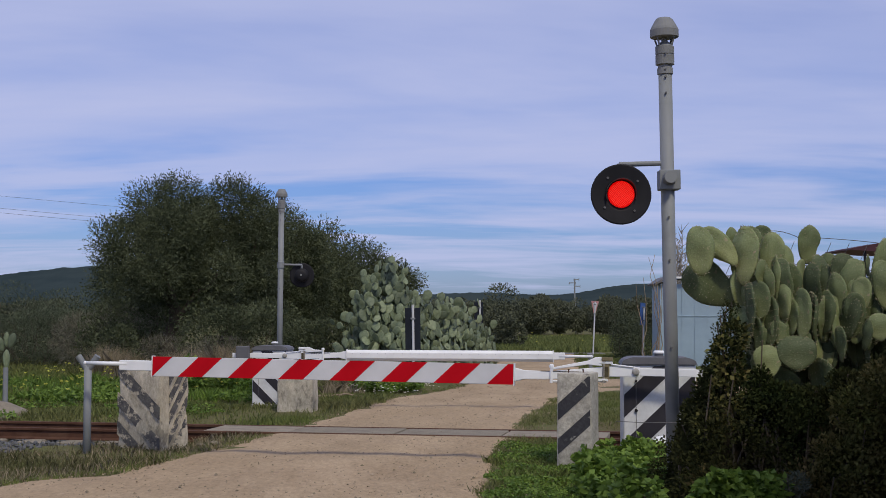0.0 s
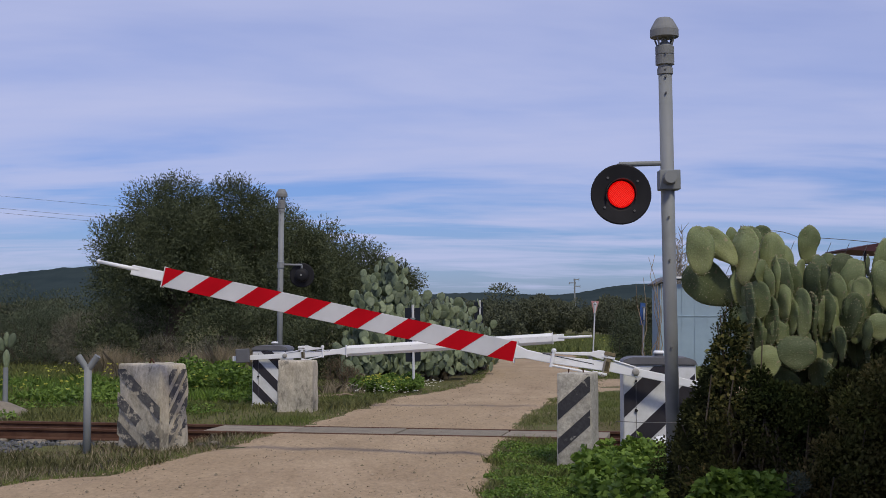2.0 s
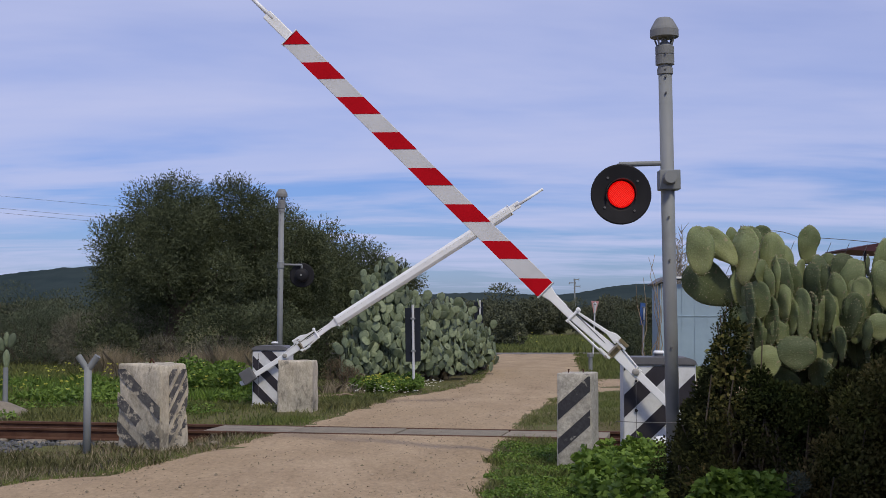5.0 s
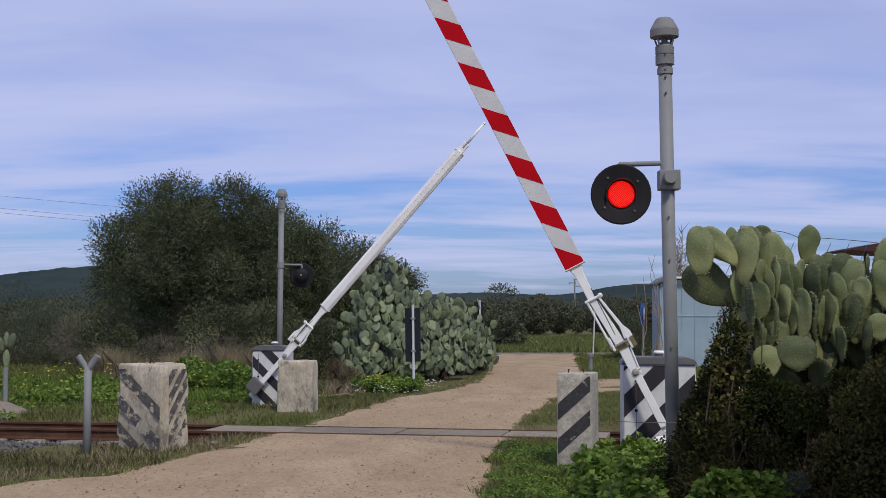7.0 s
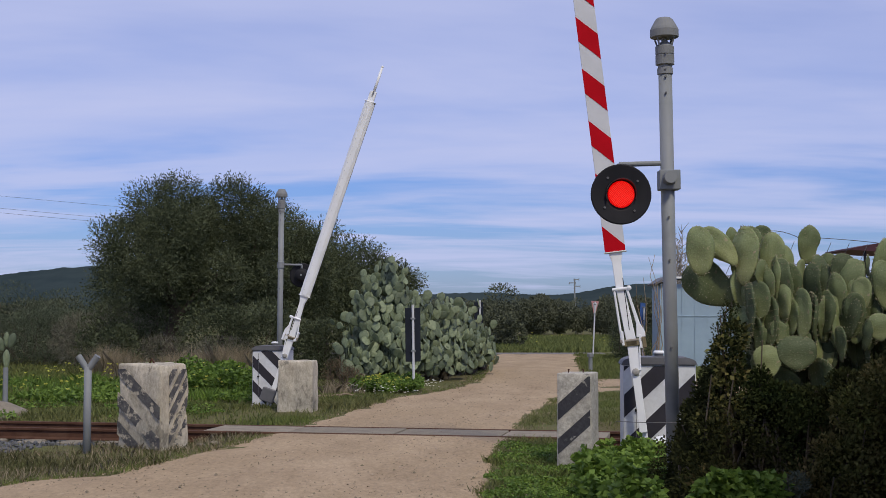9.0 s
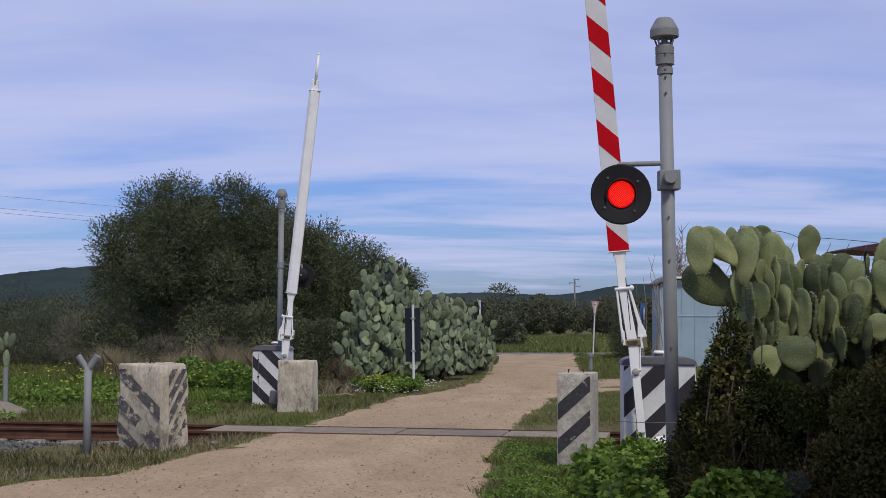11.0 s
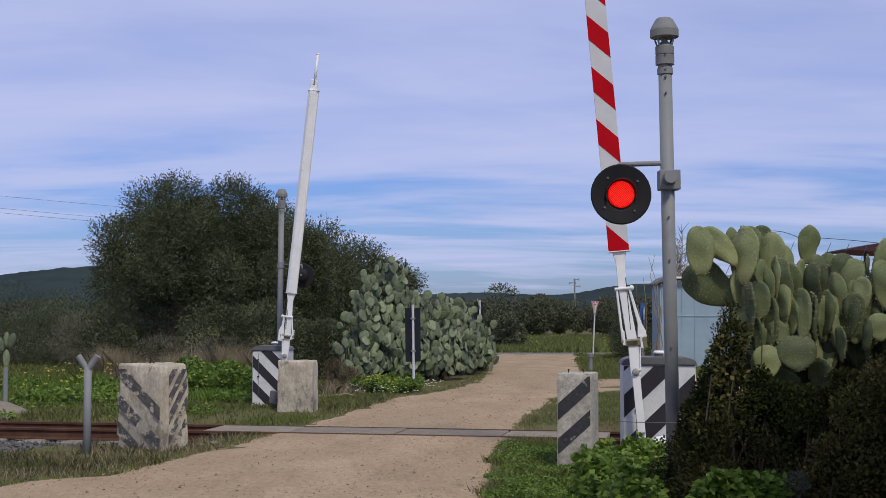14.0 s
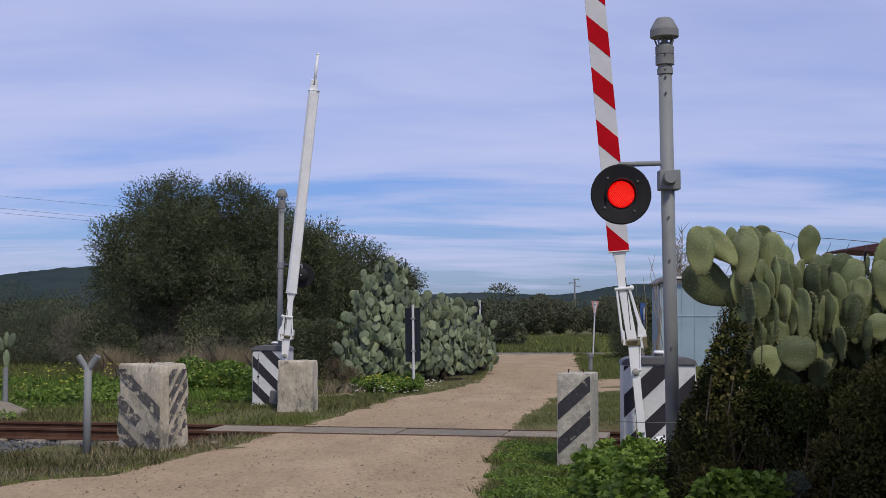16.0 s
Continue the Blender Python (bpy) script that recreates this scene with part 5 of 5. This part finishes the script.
# dark ivy bank below the cactus
rs = np.random.RandomState(52)
knobs = [(1.62 + 2.0 * u + rs.normal(0, 0.05), 8.6 + rs.normal(0, 0.1), rs.uniform(0.25, 0.72 + 0.35 * (u > 0.55)), *([rs.uniform(0.10, 0.2)] * 3)) for u in np.linspace(0, 1, 24)]
knobs += [(1.68 + 0.20 * u + rs.normal(0, 0.035), 8.8, 0.55 + 1.0 * u, *([rs.uniform(0.07, 0.13)] * 3)) for u in np.linspace(0, 1, 9)]
bush("ivy_bank", knobs + [(1.87, 8.95, 0.85, 0.23, 0.36, 0.66), (1.90, 9.0, 1.10, 0.11, 0.2, 0.42), (2.55, 9.5, 0.62, 0.75, 0.3, 0.62), (3.3, 9.5, 0.62, 0.6, 0.3, 0.62), (2.25, 9.3, 0.75, 0.32, 0.25, 0.45), (2.85, 8.75, 0.72, 0.30, 0.3, 0.64), (1.62, 9.35, 0.42, 0.21, 0.3, 0.50), (1.84, 8.9, 0.45, 0.36, 0.45, 0.58), (2.3, 8.75, 0.35, 0.55, 0.4, 0.60), (2.05, 8.9, 0.75, 0.24, 0.3, 0.42), (2.75, 8.6, 0.45, 0.50, 0.4, 0.60), (3.15, 8.6, 0.92, 0.48, 0.4, 0.68), (3.0, 8.75, 0.6, 0.45, 0.4, 0.55), (3.7, 8.7, 0.9, 0.55, 0.5, 0.75), (1.62, 8.85, 0.22, 0.32, 0.4, 0.45), (2.45, 8.75, 0.72, 0.32, 0.25, 0.42), (2.15, 8.8, 0.75, 0.25, 0.25, 0.5), (2.65, 8.72, 0.80, 0.3, 0.25, 0.45), (2.78, 8.62, 1.02, 0.17, 0.2, 0.40), (2.62, 8.65, 0.85, 0.2, 0.2, 0.34), (2.92, 8.6, 1.1, 0.2, 0.2, 0.42), (1.50, 9.3, 0.45, 0.10, 0.15, 0.45), (1.62, 9.05, 0.72, 0.08, 0.15, 0.38), (1.70, 9.0, 0.88, 0.08, 0.15, 0.38), (1.58, 8.95, 0.5, 0.1, 0.2, 0.4), (2.2, 8.7, 0.5, 0.5, 0.2, 0.5)], 280000, 0.027, "ivy", 51, "dense dark ivy and bramble bank under the cactus", ratio=0.58, stems=60, clumps=5.0)


bush("ivy_tendrils", [(1.95, 9.1, 1.60, 0.05, 0.05, 0.17), (2.02, 9.1, 1.55, 0.05, 0.05, 0.14), (1.87, 9.1, 1.56, 0.03, 0.03, 0.15), (1.82, 9.1, 1.50, 0.02, 0.02, 0.12), (1.90, 9.1, 1.66, 0.025, 0.025, 0.12)], 1300, 0.022, "ivy", 55, "dark ivy tendrils hanging from the cactus", stems=6)
# the bank runs on out of view, added to shade the part in sight
bush("ivy_bank", [(3.35, 7.7, 1.1, 0.62, 0.6, 1.2), (3.0, 6.5, 0.95, 0.6, 0.7, 1.1), (2.65, 5.2, 0.85, 0.55, 0.8, 1.0), (2.9, 3.8, 0.8, 0.7, 0.9, 1.0), (4.2, 6.5, 1.2, 0.8, 1.6, 1.2)], 16000, 0.075, "ivy", 56, "unseen dark ivy bank added beside the road for its shade", ratio=0.7, stems=4)
# ivy lumps added to darken the cactus foot, where the pads lie in shade
bush("ivy_bank", [(2.22, 8.86, 1.10, 0.16, 0.12, 0.15), (2.42, 8.9, 1.08, 0.16, 0.12, 0.14), (2.62, 8.88, 1.16, 0.15, 0.12, 0.16), (2.08, 8.9, 1.16, 0.08, 0.1, 0.18)], 16000, 0.026, "ivy", 59, "dark ivy added among the cactus pads to stand for shade", ratio=0.6, stems=12, clumps=6.0)
bush("ivy_bank", [(1.70, 9.3, 0.88, 0.09, 0.2, 0.22), (1.68, 9.3, 0.72, 0.10, 0.2, 0.22), (1.66, 9.3, 0.50, 0.14, 0.2, 0.3), (1.76, 9.25, 0.90, 0.09, 0.15, 0.2), (1.83, 9.2, 1.14, 0.07, 0.15, 0.2), (1.90, 9.2, 1.38, 0.07, 0.12, 0.16)], 42000, 0.023, "ivy", 57, "dark ivy growing round the foot of the signal pole", ratio=0.6, stems=10, clumps=6.0)
bush("bramble", [(2.55, 8.4, 1.08, 0.16, 0.12, 0.16), (2.72, 8.4, 1.26, 0.15, 0.12, 0.14), (2.66, 8.35, 0.9, 0.18, 0.12, 0.14), (2.40, 8.4, 0.82, 0.14, 0.1, 0.12), (2.85, 8.4, 1.1, 0.14, 0.1, 0.2), (2.30, 8.4, 0.62, 0.14, 0.1, 0.12), (2.58, 8.3, 0.66, 0.16, 0.1, 0.14), (2.74, 8.3, 0.7, 0.16, 0.1, 0.2)], 9000, 0.030, "bramble", 58, "brown-tinged bramble sprays over the ivy bank", ratio=0.6, stems=6)
bush("bramble", knobs, 9000, 0.042, "bramble", 53, "brownish bramble leaves growing over the ivy bank", ratio=0.6)
bush("grey_shrub", [(2.12, 8.2, 0.66, 0.085, 0.07, 0.07), (2.10, 8.2, 0.45, 0.05, 0.05, 0.25)], 1800, 0.02, "greyleaf", 54, "small round grey shrub before the ivy bank", stems=3)
cable("fence_wire", (1.25, 9.85, 0.90), (2.05, 9.85, 0.90), 0.01, 0.003, "thin fence wire behind the ivy bank", 6, "wire")


# the earth that the ivy grows on
bm = bmesh.new()
for x, y, z, a, b, c in ((2.5, 9.25, 0.2, 0.85, 0.3, 0.62), (3.3, 9.2, 0.3, 0.7, 0.3, 0.7), (1.9, 9.15, 0.3, 0.17, 0.2, 0.75), (2.3, 9.35, 0.45, 0.5, 0.2, 0.75), (2.95, 9.35, 0.5, 0.6, 0.2, 0.8), (1.78, 9.3, 0.3, 0.15, 0.15, 0.62)):
    r = bmesh.ops.create_icosphere(bm, subdivisions=4, radius=1.0)
    bmesh.ops.transform(bm, matrix=Matrix.LocRotScale((x, y, z), None, (a, b, c)), verts=r["verts"])
roughen(bm, 0.08, 5.0)
eb = smooth(part("earth_bank", bm, M["earth"]))
tagged(eb, "dark earth bank overgrown with ivy", "earth bank", kind="structure")


def dead_branches():
    """Bare grey branches that rise behind the hut."""
    t = thing("dead_tree", pose(8.05, 46.8, 0), "bare grey dead tree behind the metal hut", "tree")
    rs = np.random.RandomState(92)
    for k in range(14):
        bm = bmesh.new()
        p = Vector((rs.uniform(-0.1, 0.1), rs.uniform(-0.1, 0.1), 0.0))
        q = Vector((rs.normal(0.1, 0.2), rs.normal(0, 0.2), rs.uniform(3.0, 4.6)))
        limb_mesh(bm, p, q, 0.035, 0.010, rs, 6)
        for j in range(14):
            a = p.lerp(q, rs.uniform(0.72, 1.0))
            limb_mesh(bm, a, a + Vector((rs.normal(0, 0.16), rs.normal(0, 0.1), rs.uniform(0.05, 0.35))), 0.014, 0.005, rs, 2)
        part("branch", bm, M["deadwood"], t)


dead_branches()


# crumpled white plastic caught in the weeds
def plastic_bag():
    bm = bmesh.new()
    bmesh.ops.create_icosphere(bm, subdivisions=3, radius=0.10)
    for v in bm.verts:
        v.co += Vector(noise.noise_vector(v.co * 14)) * 0.06
        v.co.z *= 0.7
    o = part("plastic_bag", bm, M["whiteemit"])
    o.matrix_world = pose(2.30, 14.55, 0.26, 0, -35, 20)
    tagged(o, "crumpled white plastic bag caught in the weeds", "plastic bag")


plastic_bag()


# ---- grass, weeds and flowers ----
def blades(name, n, area, height, width, material, seed, label, lean=0.35, clump=0.0, category="grass", where=None):
    rs = np.random.RandomState(seed)
    x0, x1, y0, y1 = area
    p = np.stack([rs.uniform(x0, x1, n), rs.uniform(y0, y1, n), np.zeros(n)], 1)
    dens = np.array([noise.noise((a * 0.9, b * 0.7, seed)) for a, b, _ in p])
    keep = dens + rs.uniform(-0.5, 0.5, n) > clump - 0.3
    lo = np.interp(p[:, 1], [q[0] for q in ROAD_L], [q[1] for q in ROAD_L])
    hi = np.interp(p[:, 1], [q[0] for q in ROAD_R], [q[1] for q in ROAD_R])
    edge = 0.28 * np.array([noise.noise((a * 1.3, b * 1.3, 9)) for a, b, _ in p]) + 0.05
    keep &= (p[:, 0] < lo + edge) | (p[:, 0] > hi - edge) | (p[:, 1] > 53)
    tx, ty = p[:, 0] + 0.62, p[:, 1] - 18.86
    c, s = math.cos(radians(11.3)), math.sin(radians(11.3))
    v = tx * s + ty * c
    keep &= (np.abs(v) > 0.62) & ~((p[:, 0] < -3.4) & (v > -1.6) & (v < 1.5)) & ~((p[:, 0] < -4.35) & (v > -3.3) & (v < 0) & (rs.random_sample(n) < 0.93))
    keep &= ~((np.abs(p[:, 0] + 2.7) < 1.1) & (np.abs(p[:, 1] - 22.6) < 0.9) & (rs.random_sample(n) < 0.8))
    if where is not None:
        keep &= where(p)
    p, dens = p[keep], dens[keep]
    p[:, 2] = [ground_height(a, b) - 0.01 for a, b in p[:, :2]]
    m = len(p)
    h = height * rs.uniform(0.5, 1.3, (m, 1)) * (1 + 0.6 * dens[:, None])
    d = np.concatenate([rs.normal(0, lean, (m, 2)), np.ones((m, 1))], 1)
    side = unit(np.stack([rs.normal(0, 1, m), rs.normal(0, 1, m), np.zeros(m)], 1)) * width * 0.5
    mid = p + d * h * 0.5
    tip = p + d * h + np.concatenate([rs.normal(0, 0.25, (m, 2)), np.zeros((m, 1))], 1) * h
    vv = np.stack([p - side, p + side, mid + side * 0.8, tip, mid - side * 0.8], 1).reshape(-1, 3)
    o = quad_mesh(name, vv, M[material], corners=5)
    return tagged(o, label, category, kind="stuff")


blades("grass", 40000, (-9, -2.2, 12, 19), 0.07, 0.008, "verge", 61, "short green verge grass", clump=0.18)
blades("dry_grass", 14000, (-9, -2.2, 12, 19), 0.08, 0.009, "drygrass", 62, "short straw-coloured verge grass", clump=0.2)
blades("grass", 100000, (-11, -1.0, 20.2, 33), 0.09, 0.017, "grass", 63, "fresh green grass beyond the track")
blades("grass", 20000, (-13, -3.2, 24.5, 32), 0.20, 0.028, "weed", 64, "lush green weeds beyond the track", clump=0.4)
blades("grass", 26000, (0.2, 3.0, 12, 18.0), 0.085, 0.009, "grass", 65, "green grass round the grey block")
blades("grass", 22000, (1.2, 5, 20.2, 28), 0.06, 0.012, "grass", 66, "green grass beyond the crossing")
blades("grass", 40000, (3.5, 12, 33.5, 52), 0.10, 0.024, "field", 67, "green roadside grass by the hut")
blades("grass", 66000, (0, 20, 54.8, 84), 0.20, 0.08, "field", 68, "green grass field beyond the asphalt road")
blades("grass", 34000, (-22, -7, 32, 46), 0.14, 0.04, "grass", 91, "green grass in the field by the trees")
blades("dry_grass", 16000, (-8.6, -4.4, 33.0, 35.2), 0.6, 0.010, "drygrass", 69, "tall dry brown grass before the trees", lean=0.12, clump=0.1)
blades("dry_grass", 500, (-2.4, -1.6, 27.0, 28.6), 0.28, 0.016, "drygrass", 70, "dry brown weed tuft by the cactus", lean=0.3)


def edge_tufts(name, n, height, width, material, seed, label, spread):
    """Short blades along both edges of the dirt road, thinning out on to it."""
    rs = np.random.RandomState(seed)
    y = 11.5 + 38 * rs.random_sample(n) ** 1.8
    left = rs.random_sample(n) < 0.5
    lo = np.interp(y, [q[0] for q in ROAD_L], [q[1] for q in ROAD_L])
    hi = np.interp(y, [q[0] for q in ROAD_R], [q[1] for q in ROAD_R])
    off = np.array([noise.noise((a * 1.7, b * 4.0, seed)) for a, b in zip(y, left)]) * 0.13 + np.abs(rs.normal(0, spread, n)) - spread * 0.45
    x = np.where(left, lo - off, hi + off)
    v = (x + 0.62) * math.sin(radians(11.3)) + (y - 18.86) * math.cos(radians(11.3))
    keep = np.abs(v) > 0.75
    p = np.stack([x, y, np.full(n, 0.004)], 1)[keep]
    m = len(p)
    h = height * rs.uniform(0.4, 1.3, (m, 1))
    d = np.concatenate([rs.normal(0, 0.5, (m, 2)), np.ones((m, 1))], 1)
    side = unit(np.stack([rs.normal(0, 1, m), rs.normal(0, 1, m), np.zeros(m)], 1)) * width * 0.5
    o = quad_mesh(name, np.stack([p - side, p + side, p + d * h], 1).reshape(-1, 3), M[material], corners=3)
    return tagged(o, label, "grass", kind="stuff")


edge_tufts("grass", 20000, 0.05, 0.011, "grass", 95, "short grass thinning out along the road's edges", 0.20)
edge_tufts("dry_grass", 8000, 0.04, 0.010, "drygrass", 96, "short dry grass along the road's edges", 0.26)


def leafy(name, n, area, height, leaf, material, seed, label, where=None):
    """Low broad-leaved weeds: leaves at many heights over the ground."""
    rs = np.random.RandomState(seed)
    x0, x1, y0, y1 = area
    p = np.stack([rs.uniform(x0, x1, n), rs.uniform(y0, y1, n), np.zeros(n)], 1)
    top = np.array([max(0.03, height * (0.75 + 0.9 * noise.noise((a * 2.2, b * 2.0, seed)))) for a, b, _ in p])
    p[:, 2] = top * (1 - 0.6 * rs.random_sample(n) ** 2)
    keep = np.ones(n, bool) if where is None else where(p)
    p = p[keep]
    w = unit(np.concatenate([rs.normal(0, 1, (len(p), 2)), rs.uniform(-0.1, 0.6, (len(p), 1))], 1))
    o = quad_mesh(name, leaves(p, w, leaf, leaf * 0.65, rs, 0.15), M[material])
    return tagged(o, label, "weeds", kind="stuff")


leafy("nettles", 16000, (0.75, 2.6, 11.6, 14.6), 0.30, 0.085, "weed", 71, "bright green leafy nettles before the housing", lambda p: p[:, 0] > 0.099 * p[:, 1] + 0.03 + 0.10 * np.maximum(0.0, p[:, 1] - 13.6) + 0.05 * np.sin(p[:, 1] * 6))
leafy("nettles", 7000, (1.3, 2.3, 9.6, 11.2), 0.42, 0.08, "weed", 72, "green leafy nettles at the ivy bank's foot")
leafy("nettles", 9000, (1.3, 2.15, 8.1, 8.6), 0.70, 0.06, "weed", 78, "green weeds climbing the ivy bank", lambda p: p[:, 0] < 1.72 + 0.3 * np.sin(p[:, 1] * 9) ** 2 + (0.75 - p[:, 2]) * 0.5)
leafy("clover", 15000, (0.35, 1.7, 11.8, 16.8), 0.085, 0.035, "weed", 79, "low bright clover beside the grey block", lambda p: p[:, 0] > 0.42 + (p[:, 1] - 12) * 0.07 + 0.12 * np.sin(p[:, 1] * 4))
leafy("green_weeds", 7000, (-9.5, -3.4, 21.2, 25.5), 0.09, 0.06, "weed", 80, "low leafy weeds in the grass behind the track", lambda p: np.sin(p[:, 0] * 2.3) + np.sin(p[:, 1] * 1.9 + p[:, 0]) > 0.1)
leafy("green_weeds", 14000, (-9.5, -3.0, 24.5, 29.5), 0.22, 0.09, "weed", 73, "broad-leaved green weeds behind the track", lambda p: np.sin(p[:, 0] * 1.7) + np.sin(p[:, 1] * 1.1) > 0.2)
leafy("green_weeds", 9000, (-6.2, -3.4, 27, 30.5), 0.55, 0.10, "weed", 74, "tall green weeds before the dry grass")


def flowers(name, n, area, z0, z1, size, material, seed, label, where=None):
    rs = np.random.RandomState(seed)
    x0, x1, y0, y1 = area
    p = np.stack([rs.uniform(x0, x1, n), rs.uniform(y0, y1, n), rs.uniform(z0, z1, n)], 1)
    if where is not None:
        p = p[where(p)]
    vs = []
    for k in range(5):
        a = 2 * math.pi * k / 5
        w = np.stack([np.full(len(p), math.cos(a)), np.full(len(p), math.sin(a)), np.full(len(p), 0.5)], 1)
        vs.append(leaves(p, w, size, size * 0.7, rs))
    o = quad_mesh(name, np.concatenate(vs), M[material])
    return tagged(o, label, "flowers", kind="stuff")


flowers("yellow_flowers", 120, (-9, -4.0, 25.0, 30.5), 0.2, 0.6, 0.042, "yellow", 81, "small yellow flowers among the weeds")
flowers("yellow_flowers", 170, (-1.7, -0.7, 28, 30.5), 0.12, 0.3, 0.04, "yellow", 82, "small yellow flowers at the cactus foot")
flowers("white_flowers", 170, (-2.0, 0.0, 27.0, 30.2), 0.05, 0.2, 0.03, "petal", 83, "small white daisies at the cactus foot", lambda p: p[:, 0] < -0.1 + (p[:, 1] - 29) * 0.3)
flowers("yellow_flowers", 60, (0, 24, 60, 83), 0.3, 0.45, 0.05, "yellow", 84, "yellow flowers in the far field")
leafy("green_weeds", 9000, (-1.9, -0.45, 27.8, 30.6), 0.26, 0.07, "weed", 75, "green weeds at the cactus foot")

leafy("leaf_litter", 2200, (-4.5, 3.2, 12, 34), 0.02, 0.022, "litter", 76, "dark leaf litter scattered on the dirt road", lambda p: np.sin(p[:, 0] * 3.1 + 1.0) * np.sin(p[:, 1] * 1.3) > 0.45)


def pebbles():
    rs = np.random.RandomState(77)
    v, f = [], []
    for _ in range(4200):
        y = 12 + 26 * rs.random_sample() ** 1.6
        a, b = interp(y, ROAD_L), interp(y, ROAD_R)
        u = rs.beta(0.7, 0.7)
        x = a + (b - a) * u
        s = rs.uniform(0.004, 0.013) if rs.random_sample() < 0.96 else 0.02
        k = len(v)
        for q in ((1, 0, 0), (-0.3, 1, 0), (-0.9, -0.2, 0), (0.1, -0.9, 0), (0, 0, 0.9)):
            v.append((x + q[0] * s * rs.uniform(0.7, 1.3), y + q[1] * s * rs.uniform(0.7, 1.3), 0.024 + q[2] * s))
        f += [(k, k + 1, k + 4), (k + 1, k + 2, k + 4), (k + 2, k + 3, k + 4), (k + 3, k, k + 4)]
    o = part("pebbles", (v, f), M["pebble"])
    tagged(o, "small loose pebbles on the dirt road", "pebbles", kind="stuff")


pebbles()
t = thing("sand_mound", pose(-7.5, 22.7, 0), "low pale mound at the foot of the pipe post", "mound")
bm = bmesh.new()
lathe(bm, [(0.62, -0.05), (0.5, 0.05), (0.3, 0.14), (0.12, 0.2), (0.05, 0.21)], 24)
roughen(bm, 0.05, 3.0)
smooth(part("mound", bm, M["concrete"], t))

# bits of fallen branch
for x, y, a, l in ((-2.1, 26.2, 12, 0.7), (-1.75, 25.9, -20, 0.5)):
    bm = bmesh.new()
    limb_mesh(bm, (-l / 2, 0, 0.03), (l / 2, 0, 0.05), 0.022, 0.01, np.random.RandomState(int(l * 10)))
    o = part("branch", bm, M["twig"])
    o.matrix_world = pose(x, y, 0.03, 0, 0, a)
    tagged(o, "pale fallen branch lying in the grass", "branch")

# dead reeds behind the signal pole
t = thing("dead_reeds", pose(6.0, 39.5, 0), "tall dry reeds beside the hut", "reeds")
rr = np.random.RandomState(90)
for k in range(7):
    bm = bmesh.new()
    x = rr.uniform(-0.2, 0.3)
    limb_mesh(bm, (x, rr.uniform(-0.3, 0.3), 0), (x + rr.normal(0, 0.2), 0, rr.uniform(2.0, 3.6)), 0.016, 0.006, rr)
    part("reed", bm, M["twig"], t)

# wire fence over the cactus, and the canopy behind it
for z, y in ((2.22, 9.6), (2.02, 9.6)):
    cable("fence_wire", (1.98, y, z - 0.12), (2.55, y, z - 0.02), -0.11, 0.0026, "rusty fence wire above the cactus", 12, "wire")
    cable("fence_wire", (2.55, y, z), (3.6, y, z - 0.12), -0.02, 0.0026, "rusty fence wire above the cactus", 12, "wire")
for k in range(12):
    x = 2.0 + k * 0.13
    cable("fence_wire", (x, 9.6, 1.95), (x + 0.10, 9.6, 2.19 - abs(x - 2.4) * 0.04), 0.0, 0.002, "thin slanting mesh wire", 2, "wire")
t = thing("canopy", pose(9.02, 30, 0, 0, 0, 0), "dark maroon canvas canopy on thin posts", "canopy")
bm = bmesh.new()
prism(bm, [(0.0, 3.05), (0.01, 3.075), (0.79, 3.22), (2.6, 3.5), (2.6, 2.95), (0.79, 2.99)], 0, 2.0)
part("cover", bm, M["maroon"], t)
for x in (0.35, 0.75, 2.3):
    bm = bmesh.new()
    tube(bm, (x, 0.1, 0), (x, 0.1, 3.1), 0.03, seg=8)
    part("post", bm, M["dark"], t)


# ---- what moves ----
def motions():
    near = [(0, .85), (.5, 1.1), (1, 3.42), (1.5, 6.75), (2, 11.63), (2.5, 17.04), (3, 23.54), (3.5, 29.47), (4, 35.19), (4.2, 37.3), (5.2, 46.2), (6.3, 54.3), (6.5, 56.42), (7, 62.74), (7.5, 69.63), (8, 74.89), (8.5, 79.12), (9, 83.07), (9.4, 84.3), (10, 84.8), (11.3, 84.85), (16, 84.8)]
    far = [(0, -0.1), (1.0, -0.1), (1.5, 0.3), (2, 3.64), (2.5, 6.54), (3, 11.66), (3.5, 16.81), (4, 22.61), (4.2, 24.8), (5.2, 34.0), (6.3, 42.7), (6.5, 44.38), (7, 48.8), (7.5, 53.72), (8, 59.71), (8.5, 65.43), (9, 71.09), (9.5, 76.2), (10, 80.3), (10.5, 82.6), (11.0, 83.6), (11.3, 83.8), (16, 83.8)]
    to_near = near_barrier.matrix_basis.inverted()
    to_far = far_barrier.matrix_basis.inverted()
    swing = pose(2.103, 14.834, 1.031, -3.0, 0, NEAR_YAW)          # its hinge leans a little
    walk(near_boom, [(t, to_near @ swing @ pose(0, 0, 0, 0, a, 0)) for t, a in near])
    walk(far_boom, [(t, to_far @ pose(-2.752, 23.70, 0.915, 0, -a, FAR_YAW)) for t, a in far])


motions()
